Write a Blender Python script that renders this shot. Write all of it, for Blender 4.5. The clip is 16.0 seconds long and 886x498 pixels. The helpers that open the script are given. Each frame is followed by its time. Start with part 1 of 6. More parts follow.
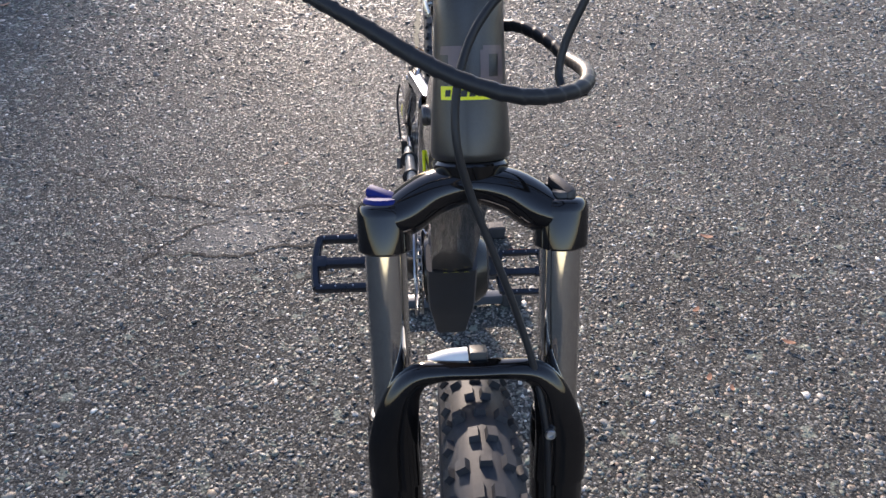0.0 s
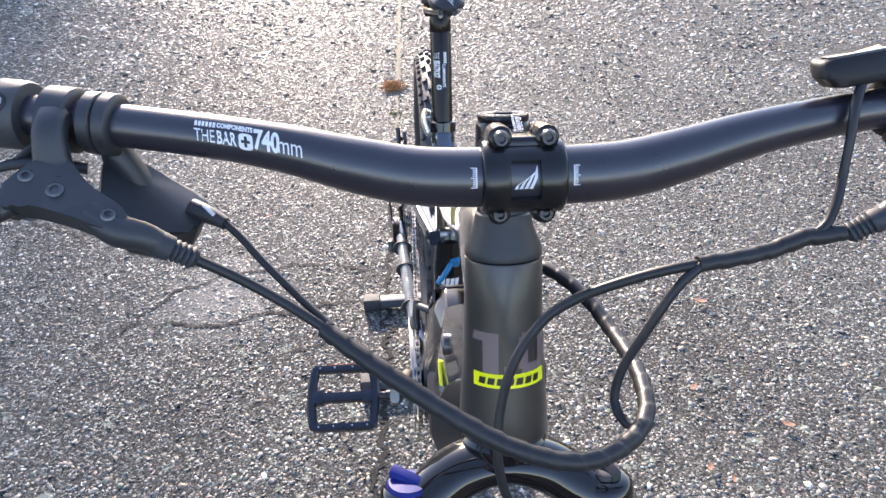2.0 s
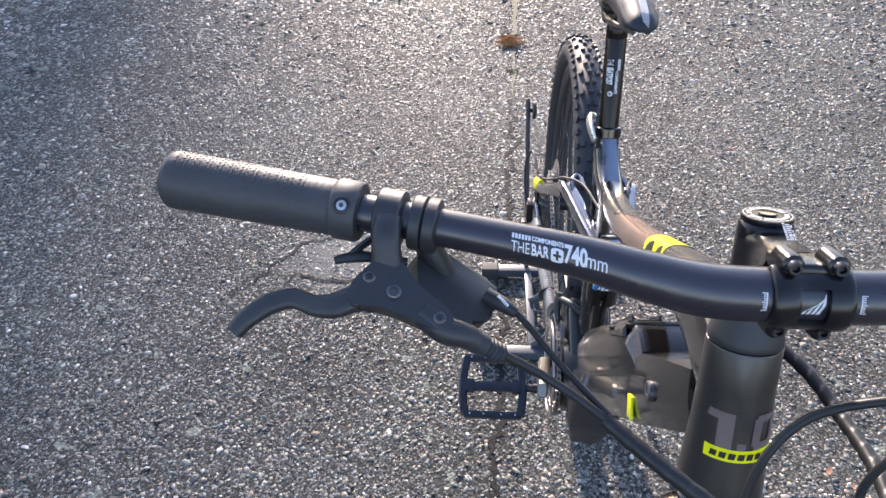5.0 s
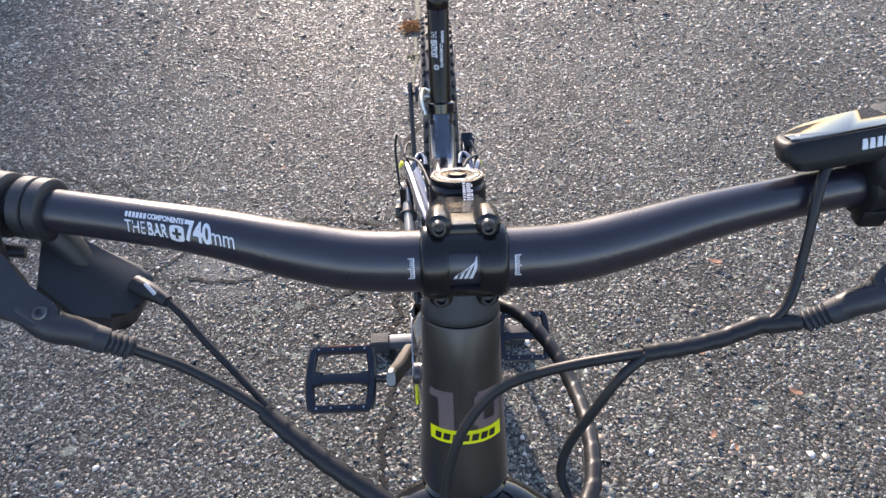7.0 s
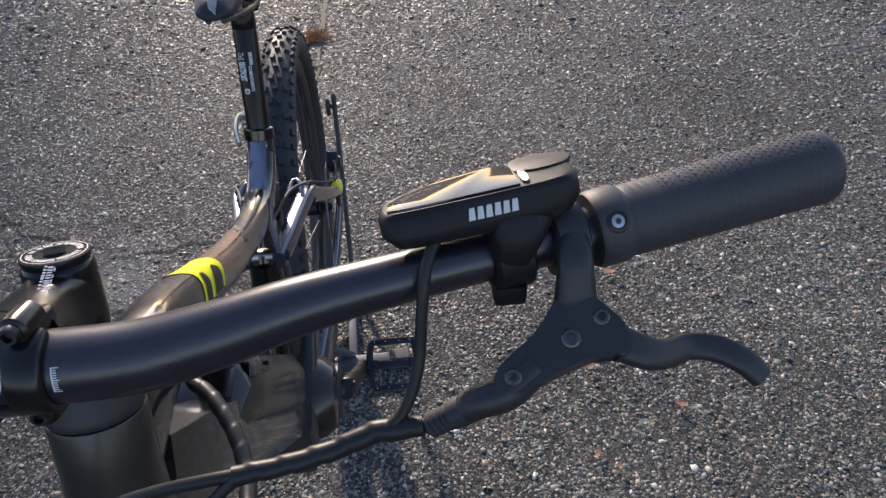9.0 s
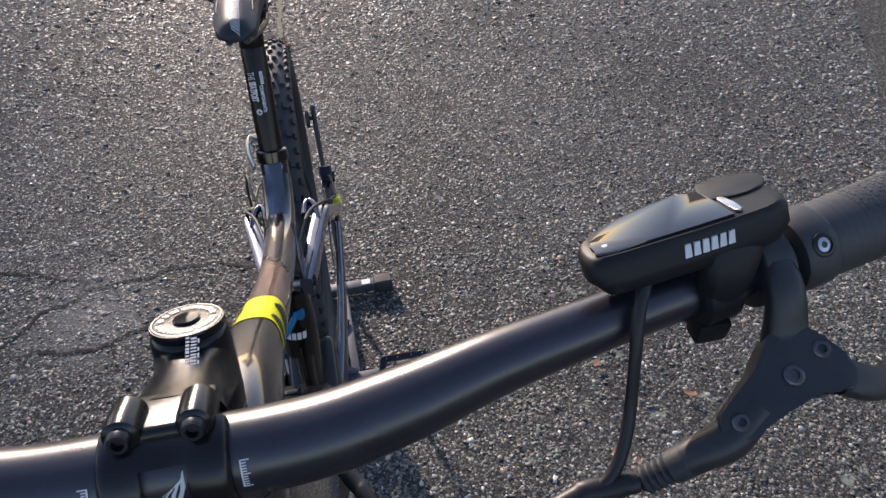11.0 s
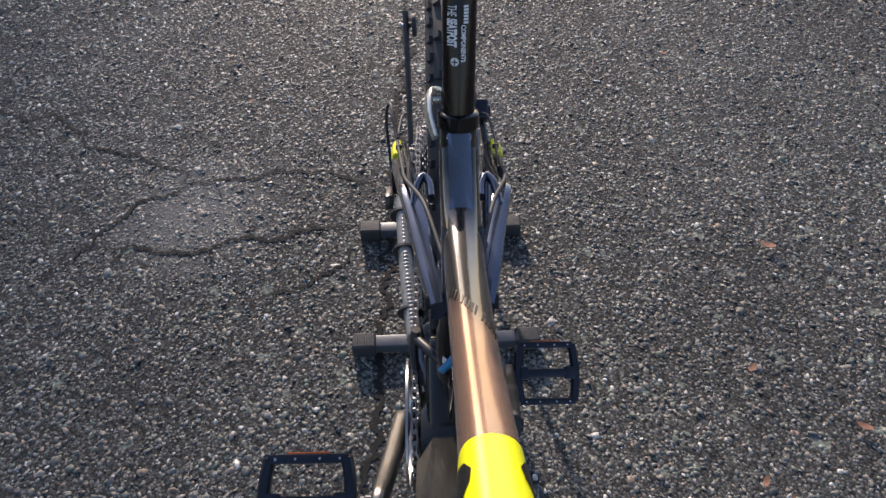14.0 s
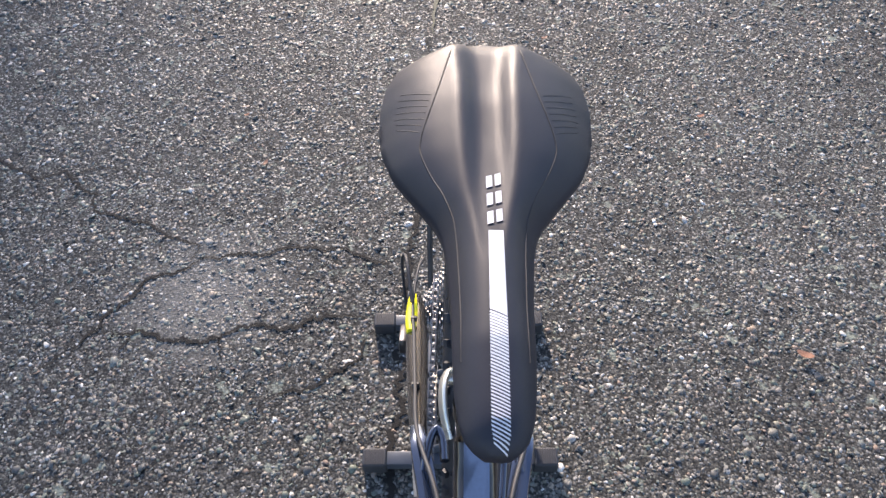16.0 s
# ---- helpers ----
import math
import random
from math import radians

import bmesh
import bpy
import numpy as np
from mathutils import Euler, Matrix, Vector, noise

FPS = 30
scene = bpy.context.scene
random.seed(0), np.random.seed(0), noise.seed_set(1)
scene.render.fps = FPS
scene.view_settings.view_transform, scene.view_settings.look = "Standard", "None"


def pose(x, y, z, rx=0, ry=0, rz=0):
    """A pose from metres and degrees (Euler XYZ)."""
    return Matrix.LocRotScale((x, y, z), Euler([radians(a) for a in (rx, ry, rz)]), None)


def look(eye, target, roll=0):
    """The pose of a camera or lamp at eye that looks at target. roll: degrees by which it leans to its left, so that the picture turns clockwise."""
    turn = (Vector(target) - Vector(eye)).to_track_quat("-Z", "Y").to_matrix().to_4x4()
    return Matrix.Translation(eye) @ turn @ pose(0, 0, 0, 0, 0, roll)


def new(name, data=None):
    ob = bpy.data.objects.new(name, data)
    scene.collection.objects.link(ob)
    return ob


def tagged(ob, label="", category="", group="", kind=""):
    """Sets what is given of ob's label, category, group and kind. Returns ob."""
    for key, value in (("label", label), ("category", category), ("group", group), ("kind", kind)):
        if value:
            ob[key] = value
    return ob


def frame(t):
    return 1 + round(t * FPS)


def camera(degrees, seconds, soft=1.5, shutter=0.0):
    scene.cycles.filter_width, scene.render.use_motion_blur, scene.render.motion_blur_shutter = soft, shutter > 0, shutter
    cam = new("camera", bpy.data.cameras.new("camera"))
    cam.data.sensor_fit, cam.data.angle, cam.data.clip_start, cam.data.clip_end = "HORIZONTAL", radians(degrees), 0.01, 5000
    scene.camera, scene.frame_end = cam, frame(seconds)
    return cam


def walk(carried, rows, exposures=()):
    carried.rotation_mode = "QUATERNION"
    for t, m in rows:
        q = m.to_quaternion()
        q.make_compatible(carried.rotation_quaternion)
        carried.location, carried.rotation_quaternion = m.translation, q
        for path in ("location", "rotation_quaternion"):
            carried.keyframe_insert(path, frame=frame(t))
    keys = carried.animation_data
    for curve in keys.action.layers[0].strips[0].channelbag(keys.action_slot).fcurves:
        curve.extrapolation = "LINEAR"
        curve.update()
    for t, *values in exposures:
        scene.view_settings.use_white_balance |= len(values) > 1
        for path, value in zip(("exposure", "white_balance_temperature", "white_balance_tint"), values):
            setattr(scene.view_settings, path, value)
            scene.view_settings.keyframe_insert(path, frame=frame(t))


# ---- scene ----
cam = camera(64.6, 16.0)
PATH = [
    (0, (-0.039, -0.553, 1.092), (-0.001, 1.12, -0.003), -2.4),
    (0.5, (-0.043, -0.478, 1.113), (0.073, 1.181, 0.001), -2.6),
    (1, (-0.045, -0.427, 1.136), (0.073, 1.228, 0.019), -2.6),
    (1.5, (-0.05, -0.405, 1.18), (0.067, 1.251, 0.065), -2.1),
    (2, (-0.063, -0.399, 1.232), (0.04, 1.262, 0.123), -1.7),
    (2.5, (-0.087, -0.391, 1.281), (-0.003, 1.277, 0.181), -1.6),
    (3, (-0.135, -0.385, 1.307), (-0.078, 1.288, 0.213), -1.3),
    (3.5, (-0.174, -0.379, 1.324), (-0.174, 1.292, 0.225), -1.0),
    (3.7, (-0.191, -0.378, 1.334), (-0.227, 1.276, 0.209), -1.2),
    (5.8, (-0.136, -0.37, 1.32), (-0.267, 1.176, 0.058), -2.5),
    (6, (-0.116, -0.368, 1.315), (-0.227, 1.178, 0.051), -2.6),
    (6.5, (-0.07, -0.358, 1.303), (-0.132, 1.188, 0.036), -2.9),
    (7, (-0.012, -0.347, 1.291), (-0.002, 1.199, 0.022), -3.2),
    (7.5, (0.044, -0.338, 1.284), (0.097, 1.208, 0.016), -3.2),
    (8, (0.094, -0.321, 1.291), (0.174, 1.227, 0.026), -3.2),
    (8.5, (0.146, -0.304, 1.285), (0.255, 1.243, 0.022), -2.9),
    (8.7, (0.164, -0.296, 1.275), (0.288, 1.249, 0.011), -2.6),
    (10.8, (0.103, -0.24, 1.271), (0.368, 1.282, 0.0), -3.6),
    (11, (0.074, -0.237, 1.275), (0.346, 1.283, 0.003), -3.5),
    (11.5, (-0.013, -0.23, 1.269), (0.24, 1.289, -0.006), -1.6),
    (12, (-0.044, -0.202, 1.25), (0.124, 1.325, -0.03), -1.6),
    (12.3, (-0.041, -0.179, 1.243), (0.084, 1.283, -0.116), -1.4),
    (12.5, (-0.036, -0.142, 1.233), (0.069, 1.277, -0.172), -1.8),
    (13, (-0.031, -0.065, 1.217), (0.035, 1.31, -0.233), -1.6),
    (13.5, (-0.019, -0.011, 1.208), (0.035, 1.353, -0.253), -1.6),
    (14, (-0.027, 0.042, 1.219), (0.004, 1.368, -0.279), -1.1),
    (14.5, (-0.019, 0.107, 1.25), (-0.021, 1.401, -0.276), -1.0),
    (15, (-0.01, 0.168, 1.27), (-0.032, 1.44, -0.274), -1.8),
    (15.5, (-0.011, 0.233, 1.299), (-0.04, 1.497, -0.251), -2.1),
    (16, (-0.016, 0.309, 1.345), (-0.045, 1.567, -0.209), -1.5),
]
EXPOSURES = [(t, stops + 0.2, 6480, 21) for t, stops in (
    (0.0, 0.8), (0.5, 1.25), (1.0, 1.6), (1.5, 1.75), (2.0, 1.68), (2.5, 1.58), (3.5, 1.4), (6.0, 1.35), (7.0, 1.15), (7.5, 0.9),
    (8.0, 0.6), (8.5, 0.38), (11.0, 0.3), (12.0, 0.28), (13.0, 0.25), (14.5, 0.2), (15.0, 0.52), (15.5, 0.92), (16.0, 1.05))]
walk(cam, [(t, look(eye, target, roll)) for t, eye, target, roll in PATH], EXPOSURES)

# ---- world and light ----
SUN_AZ, SUN_EL = 11.0, 22.0          # degrees left of +y, degrees above the horizon
world = bpy.data.worlds.new("sky")
scene.world = world
world.use_nodes = True
wn = world.node_tree
sky = wn.nodes.new("ShaderNodeTexSky")
sky.sky_type = 'NISHITA'
sky.sun_disc = False
sky.sun_elevation = radians(SUN_EL)
sky.sun_rotation = radians(-SUN_AZ)
sky.air_density, sky.dust_density, sky.ozone_density = 1.0, 0.6, 1.0
wn.links.new(sky.outputs[0], wn.nodes["Background"].inputs[0])
wn.nodes["Background"].inputs[1].default_value = 0.15

sun_data = bpy.data.lights.new("sun", 'SUN')
sun_data.energy, sun_data.angle, sun_data.color = 4.1, radians(1.0), (1.0, 0.87, 0.69)
sun = new("sun", sun_data)
az, el = radians(SUN_AZ), radians(SUN_EL)
toward = Vector((-math.sin(az) * math.cos(el), math.cos(az) * math.cos(el), math.sin(el)))
sun.matrix_world = look(toward * 30, (0, 0, 0))


# ---- materials ----
class Mat:
    """A node material with short ways to wire it."""

    def __init__(self, name, base=(0.5, 0.5, 0.5), rough=0.5, metal=0.0, coat=0.0, spec=0.5):
        self.m = bpy.data.materials.new(name)
        self.m.use_nodes = True
        self.t = self.m.node_tree
        self.b = self.t.nodes["Principled BSDF"]
        self.set("Base Color", (*base, 1)).set("Roughness", rough).set("Metallic", metal).set("Coat Weight", coat)
        self.set("Specular IOR Level", spec)

    def set(self, key, value):
        self.b.inputs[key].default_value = value
        return self

    def node(self, kind, **values):
        n = self.t.nodes.new(kind)
        for key, value in values.items():
            n.inputs[key].default_value = value
        return n

    def link(self, a, b):
        self.t.links.new(a, b)

    def coords(self, kind="Object"):
        return self.node("ShaderNodeTexCoord").outputs[kind]

    def noise(self, scale, detail=3.0, rough=0.55, at=None):
        n = self.node("ShaderNodeTexNoise", Scale=scale, Detail=detail, Roughness=rough)
        self.link(at or self.coords(), n.inputs["Vector"])
        return n

    def ramp(self, source, stops):
        r = self.node("ShaderNodeValToRGB")
        e = r.color_ramp.elements
        while len(e) < len(stops):
            e.new(0.5)
        for el_, (p, c) in zip(e, stops):
            el_.position, el_.color = p, (*c, 1) if len(c) == 3 else c
        self.link(source, r.inputs[0])
        return r.outputs[0]

    def mixed(self, fac, a, b, kind='MIX'):
        n = self.node("ShaderNodeMix")
        n.data_type, n.blend_type = 'RGBA', kind
        for value, i in ((fac, 0), (a, 6), (b, 7)):
            if isinstance(value, (int, float)):
                n.inputs[i].default_value = value
            elif isinstance(value, tuple):
                n.inputs[i].default_value = (*value, 1)
            else:
                self.link(value, n.inputs[i])
        return n.outputs[2]

    def grain(self, scale, amount=0.15, bump=0.0, bump_scale=None, dist=0.001, spread=0.12):
        """Colour and gloss that vary at two scales, with fine relief."""
        base = tuple(self.b.inputs["Base Color"].default_value)[:3]
        rough = self.b.inputs["Roughness"].default_value
        fine, wide = self.noise(scale), self.noise(scale * 0.07, 2)
        dark, light = tuple(c * (1 - amount) for c in base), tuple(min(1, c * (1 + amount)) for c in base)
        one = self.ramp(fine.outputs[0], ((0.3, dark), (0.7, light)))
        two = self.mixed(0.5, one, self.ramp(wide.outputs[0], ((0.3, dark), (0.7, light))))
        self.link(two, self.b.inputs["Base Color"])
        r = self.node("ShaderNodeMapRange")
        r.inputs[3].default_value, r.inputs[4].default_value = max(0.02, rough - spread), min(1, rough + spread)
        self.link(wide.outputs[0], r.inputs[0])
        self.link(r.outputs[0], self.b.inputs["Roughness"])
        if bump:
            n = self.noise(bump_scale or scale, 2)
            bu = self.node("ShaderNodeBump", Strength=bump, Distance=dist)
            self.link(n.outputs[0], bu.inputs["Height"])
            self.link(bu.outputs[0], self.b.inputs["Normal"])
        return self


bar_black = Mat("satin_black_alloy", (0.020, 0.018, 0.026), 0.29, 0.0, 0.0, 0.85).grain(900, 0.2, 0.12, 4500, 0.0002, 0.05).m
matt_black = Mat("matt_black_plastic", (0.024, 0.025, 0.029), 0.44, 0.0, 0.0, 0.55).grain(600, 0.2, 0.25, 3000, 0.0002, 0.08).m
rubber = Mat("black_rubber", (0.027, 0.030, 0.037), 0.6).grain(500, 0.25, 0.3, 2500, 0.0003, 0.1).m
grip_rubber = Mat("grip_rubber", (0.045, 0.046, 0.05), 0.52).grain(500, 0.2, 0.3, 2500, 0.0003, 0.08).m
gloss_black = Mat("gloss_black_paint", (0.007, 0.006, 0.006), 0.08, 0.0, 0.2).grain(300, 0.3, 0, None, 0, 0.03).m
stanchion_metal = Mat("dark_chrome_tube", (0.62, 0.60, 0.57), 0.06, 1.0).grain(200, 0.06, 0, None, 0, 0.01).m
alloy = Mat("silver_alloy", (0.55, 0.55, 0.56), 0.3, 1.0).grain(500, 0.12, 0.1, 2000, 0.0002, 0.08).m
pale_alloy = Mat("pale_polished_alloy", (0.72, 0.70, 0.63), 0.28, 0.75).grain(500, 0.1, 0.1, 2000, 0.0002, 0.06).m
steel = Mat("chain_steel", (0.34, 0.33, 0.32), 0.32, 1.0).grain(800, 0.3, 0.1, 2000, 0.0002, 0.1).m
dark_steel = Mat("black_steel", (0.05, 0.05, 0.055), 0.35, 0.8).grain(500, 0.2, 0.1, 2000, 0.0002, 0.08).m
pedal_alloy = Mat("anodised_pedal", (0.034, 0.038, 0.050), 0.3, 0.6).grain(500, 0.25, 0.1, 2000, 0.0002, 0.08).m
crank_alloy = Mat("grey_forged_alloy", (0.22, 0.21, 0.19), 0.35, 0.9).grain(400, 0.2, 0.1, 1500, 0.0002, 0.08).m
cover_plastic = Mat("grey_cover_plastic", (0.024, 0.023, 0.020), 0.22, 0.1, 0.2).grain(400, 0.15, 0.15, 2500, 0.0002, 0.06).m
cable_black = Mat("cable_sheath", (0.018, 0.018, 0.02), 0.45, spec=0.4).grain(300, 0.2, 0.1, 2000, 0.0002, 0.06).m
link_paint = Mat("gloss_graphite_links", (0.055, 0.072, 0.11), 0.2, 0.7, 0.8).grain(300, 0.15, 0, None, 0, 0.05).m
cable_blue = Mat("blue_knob", (0.005, 0.16, 0.34), 0.3, 0.2).grain(300, 0.2).m
knob_blue = Mat("dark_blue_knob", (0.008, 0.018, 0.15), 0.5, spec=0.2).grain(300, 0.2).m
yellow = Mat("neon_yellow_paint", (0.86, 0.87, 0.0), 0.3, 0, 0.3).grain(200, 0.05).m
white_print = Mat("white_print", (0.72, 0.72, 0.74), 0.45).grain(400, 0.06).m
grey_print = Mat("grey_print", (0.18, 0.135, 0.135), 0.35, 0.1).grain(300, 0.08).m
black_print = Mat("black_print", (0.012, 0.012, 0.012), 0.35).grain(300, 0.1).m
white_label = Mat("white_sticker", (0.78, 0.78, 0.78), 0.4).grain(300, 0.05).m
reflector = Mat("orange_reflector", (0.55, 0.13, 0.015), 0.15, 0, 0.5).grain(900, 0.3).m
guard_grey = Mat("pale_stay_guard", (0.27, 0.27, 0.265), 0.36).grain(900, 0.25, 0.3, 2500, 0.0003).m
stand_paint = Mat("dark_grey_powder_coat", (0.055, 0.066, 0.085), 0.42, 0.1).grain(500, 0.15, 0.2, 2000, 0.0002).m
screen_glass = Mat("display_glass", (0.016, 0.018, 0.022), 0.06, 0, 0.0, 0.7).grain(100, 0.1, 0, None, 0, 0.02).m
display_black = Mat("display_plastic", (0.011, 0.011, 0.013), 0.48, spec=0.3).grain(600, 0.2, 0.1, 3000, 0.0002, 0.06).m
# gusset lacquer: the sky's pale blue reflection is put into the base colour
sky_sheen_paint = Mat("paint_with_sky_sheen", (0.26, 0.30, 0.38), 0.2, 0.7, 0.6).grain(300, 0.15, 0, None, 0, 0.05).m
tyre_rubber = Mat("tyre_rubber", (0.022, 0.024, 0.030), 0.6).grain(300, 0.3, 0.3, 2500, 0.0003, 0.1).m
post_black = Mat("gloss_brown_black_post", (0.014, 0.009, 0.008), 0.22, spec=0.3).grain(300, 0.2, 0, None, 0, 0.05).m
screw_steel = Mat("dark_screw_steel", (0.12, 0.12, 0.125), 0.35, 0.8).grain(500, 0.2, 0.1, 2000, 0.0002, 0.08).m
stem_black = Mat("gloss_black_stem", (0.010, 0.0095, 0.010), 0.20, 0.0, 0.0, 0.45).grain(600, 0.2, 0.18, 3500, 0.0002, 0.04).m
saddle_skin = Mat("saddle_cover", (0.019, 0.020, 0.028), 0.50, spec=0.42).grain(700, 0.15, 0.3, 3500, 0.0002, 0.06).m


def frame_paint(name, rough, coat):
    """Graphite metallic lacquer that runs into bronze along the top tube."""
    m = Mat(name, (0.05, 0.048, 0.045), rough, 0.6, 0.9).set("Coat Roughness", coat)
    flake = m.noise(2600, 1)
    dark = m.ramp(flake.outputs[0], ((0.35, (0.022, 0.020, 0.019)), (0.7, (0.062, 0.058, 0.054))))
    bronze = m.ramp(flake.outputs[0], ((0.35, (0.26, 0.15, 0.1)), (0.7, (0.42, 0.27, 0.19))))
    sep = m.node("ShaderNodeSeparateXYZ")
    m.link(m.coords(), sep.inputs[0])
    lean = m.node("ShaderNodeMath")
    lean.operation = 'MULTIPLY_ADD'
    m.link(sep.outputs[0], lean.inputs[0])
    lean.inputs[1].default_value = 1.6
    m.link(sep.outputs[1], lean.inputs[2])
    start = m.ramp(sep.outputs[1], ((0.198, (0, 0, 0)), (0.2, (1, 1, 1))))
    fade = m.ramp(lean.outputs[0], ((0.315, (1, 1, 1)), (0.352, (0, 0, 0))))
    along = m.mixed(1.0, start, fade, 'MULTIPLY')
    up = m.ramp(sep.outputs[2], ((0.74, (0, 0, 0)), (0.76, (1, 1, 1))))
    both = m.mixed(1.0, along, up, 'MULTIPLY')
    m.link(m.mixed(both, dark, bronze), m.b.inputs["Base Color"])
    bu = m.node("ShaderNodeBump", Strength=0.05, Distance=0.0002)
    m.link(flake.outputs[0], bu.inputs["Height"])
    m.link(bu.outputs[0], m.b.inputs["Normal"])
    return m.m


paint = frame_paint("graphite_bronze_lacquer", 0.25, 0.07)
satin_paint = frame_paint("satin_graphite_lacquer", 0.42, 0.32)


def weathering(m, at, col):
    """Lichen blotches, a pale worn patch and broad darker zones over the stones."""
    wide = m.noise(1.7, 4, 0.6, at)
    col = m.mixed(1.0, col, m.ramp(wide.outputs[0], ((0.3, (0.72, 0.71, 0.7)), (0.7, (1.12, 1.12, 1.1)))), 'MULTIPLY')
    lichen = m.noise(17, 4, 0.65, at)
    col = m.mixed(m.ramp(lichen.outputs[0], ((0.61, (0, 0, 0)), (0.68, (0.7, 0.7, 0.7)))), col, (0.28, 0.31, 0.25))
    d = m.node("ShaderNodeVectorMath")
    d.operation = 'DISTANCE'
    m.link(at, d.inputs[0])
    d.inputs[1].default_value = (-0.60, 1.27, 0.0)
    wob = m.node("ShaderNodeMath")
    wob.operation = 'MULTIPLY_ADD'
    m.link(lichen.outputs[0], wob.inputs[0])
    wob.inputs[1].default_value = 0.35
    m.link(d.outputs["Value"], wob.inputs[2])
    return m.mixed(m.ramp(wob.outputs[0], ((0.22, (0.45, 0.45, 0.45)), (0.42, (0, 0, 0)))), col, (0.27, 0.26, 0.235))


def asphalt_material():
    m = Mat("worn_asphalt", (0.06, 0.06, 0.06), 0.9, spec=0.25)
    at = m.coords()
    v = m.node("ShaderNodeTexVoronoi", Scale=190.0)
    m.link(at, v.inputs["Vector"])
    sep = m.node("ShaderNodeSeparateColor")
    m.link(v.outputs["Color"], sep.inputs[0])
    stone = m.ramp(sep.outputs[0], ((0.0, (0.035, 0.036, 0.035)), (0.4, (0.075, 0.077, 0.075)), (0.7, (0.11, 0.108, 0.098)),
                                    (0.9, (0.17, 0.165, 0.15)), (1.0, (0.34, 0.33, 0.31))))
    tar = m.ramp(v.outputs["Distance"], ((0.35, (1, 1, 1)), (0.8, (0.35, 0.35, 0.35))))
    m.link(weathering(m, at, m.mixed(1.0, stone, tar, 'MULTIPLY')), m.b.inputs["Base Color"])
    h = m.node("ShaderNodeMath")
    h.operation = 'MULTIPLY'
    m.link(v.outputs["Distance"], h.inputs[0])
    h.inputs[1].default_value = -1.0
    bu = m.node("ShaderNodeBump", Strength=0.7, Distance=0.002)
    m.link(h.outputs[0], bu.inputs["Height"])
    m.link(bu.outputs[0], m.b.inputs["Normal"])
    return m.m


def chip_material():
    m = Mat("asphalt_chippings", (0.1, 0.1, 0.1), 0.6, spec=0.42)
    g = m.node("ShaderNodeNewGeometry")
    stone = m.ramp(g.outputs["Random Per Island"], (
        (0.0, (0.07, 0.073, 0.075)), (0.14, (0.12, 0.128, 0.132)), (0.30, (0.185, 0.19, 0.175)), (0.44, (0.235, 0.225, 0.185)),
        (0.56, (0.15, 0.19, 0.16)), (0.66, (0.25, 0.26, 0.255)), (0.76, (0.3, 0.285, 0.26)), (0.84, (0.23, 0.17, 0.14)), (0.89, (0.31, 0.26, 0.20)), (0.955, (0.42, 0.41, 0.39)),
        (1.0, (0.8, 0.79, 0.75))))
    at = m.coords()
    n = m.noise(600, 3, 0.6, at)
    col = m.mixed(0.75, stone, m.ramp(n.outputs[0], ((0.3, (0.45, 0.45, 0.45)), (0.7, (1.25, 1.25, 1.25)))), 'MULTIPLY')
    m.link(weathering(m, at, col), m.b.inputs["Base Color"])
    m.link(m.ramp(n.outputs[0], ((0.3, (0.33, 0.33, 0.33)), (0.7, (0.72, 0.72, 0.72)))), m.b.inputs["Roughness"])
    bu = m.node("ShaderNodeBump", Strength=0.5, Distance=0.0006)
    m.link(n.outputs[0], bu.inputs["Height"])
    m.link(bu.outputs[0], m.b.inputs["Normal"])
    return m.m


asphalt, chips = asphalt_material(), chip_material()
# near-black: dirt plus the depth shade of cracks and seam, put into the colour
crack_shade = Mat("crack_dirt_and_shade", (0.012, 0.011, 0.01), 0.95).grain(300, 0.4, 0.5, 600, 0.002).m
moss_mat = Mat("moss", (0.15, 0.155, 0.035), 0.9).grain(200, 0.5, 0.5, 800, 0.002).m
weed_mat = Mat("low_weeds", (0.045, 0.055, 0.022), 0.9).grain(200, 0.5, 0.5, 800, 0.002).m
pine_mat = Mat("dry_needles", (0.32, 0.14, 0.045), 0.8).grain(200, 0.4).m
leaf_mat = Mat("dry_leaf", (0.30, 0.15, 0.09), 0.7).grain(150, 0.3).m
soil_mat = Mat("dark_soil", (0.045, 0.04, 0.03), 0.95).grain(60, 0.5, 0.8, 150, 0.01).m
shade_block_mat = Mat("plain_shade_block", (0.42, 0.39, 0.34), 0.85).grain(20, 0.15, 0.4, 90, 0.003).m


# ---- mesh helpers ----
def V(*a):
    return Vector(a)


def part(name, bm, mat, parent=None, label="", smooth=True):
    bmesh.ops.recalc_face_normals(bm, faces=bm.faces)
    me = bpy.data.meshes.new(name)
    bm.to_mesh(me)
    bm.free()
    for p in me.polygons:
        p.use_smooth = smooth
    if smooth:
        me.set_sharp_from_angle(angle=radians(38))
    me.materials.append(mat)
    ob = new(name, me)
    ob.parent = parent
    return tagged(ob, label) if label else ob


def spline(points, step=0.004):
    """A Catmull-Rom line through the points, with a sample every step metres; extra columns glide along."""
    pts = [np.array(p, float) for p in points]
    pts = [2 * pts[0] - pts[1], *pts, 2 * pts[-1] - pts[-2]]
    out = []
    for a, b, c, d in zip(pts, pts[1:], pts[2:], pts[3:]):
        n = max(2, int(np.linalg.norm((c - b)[:3]) / step))
        for i in range(n):
            t = i / n
            out.append(0.5 * (2 * b + (c - a) * t + (2 * a - 5 * b + 4 * c - d) * t * t + (3 * b - a - 3 * c + d) * t ** 3))
    out.append(pts[-2])
    return out


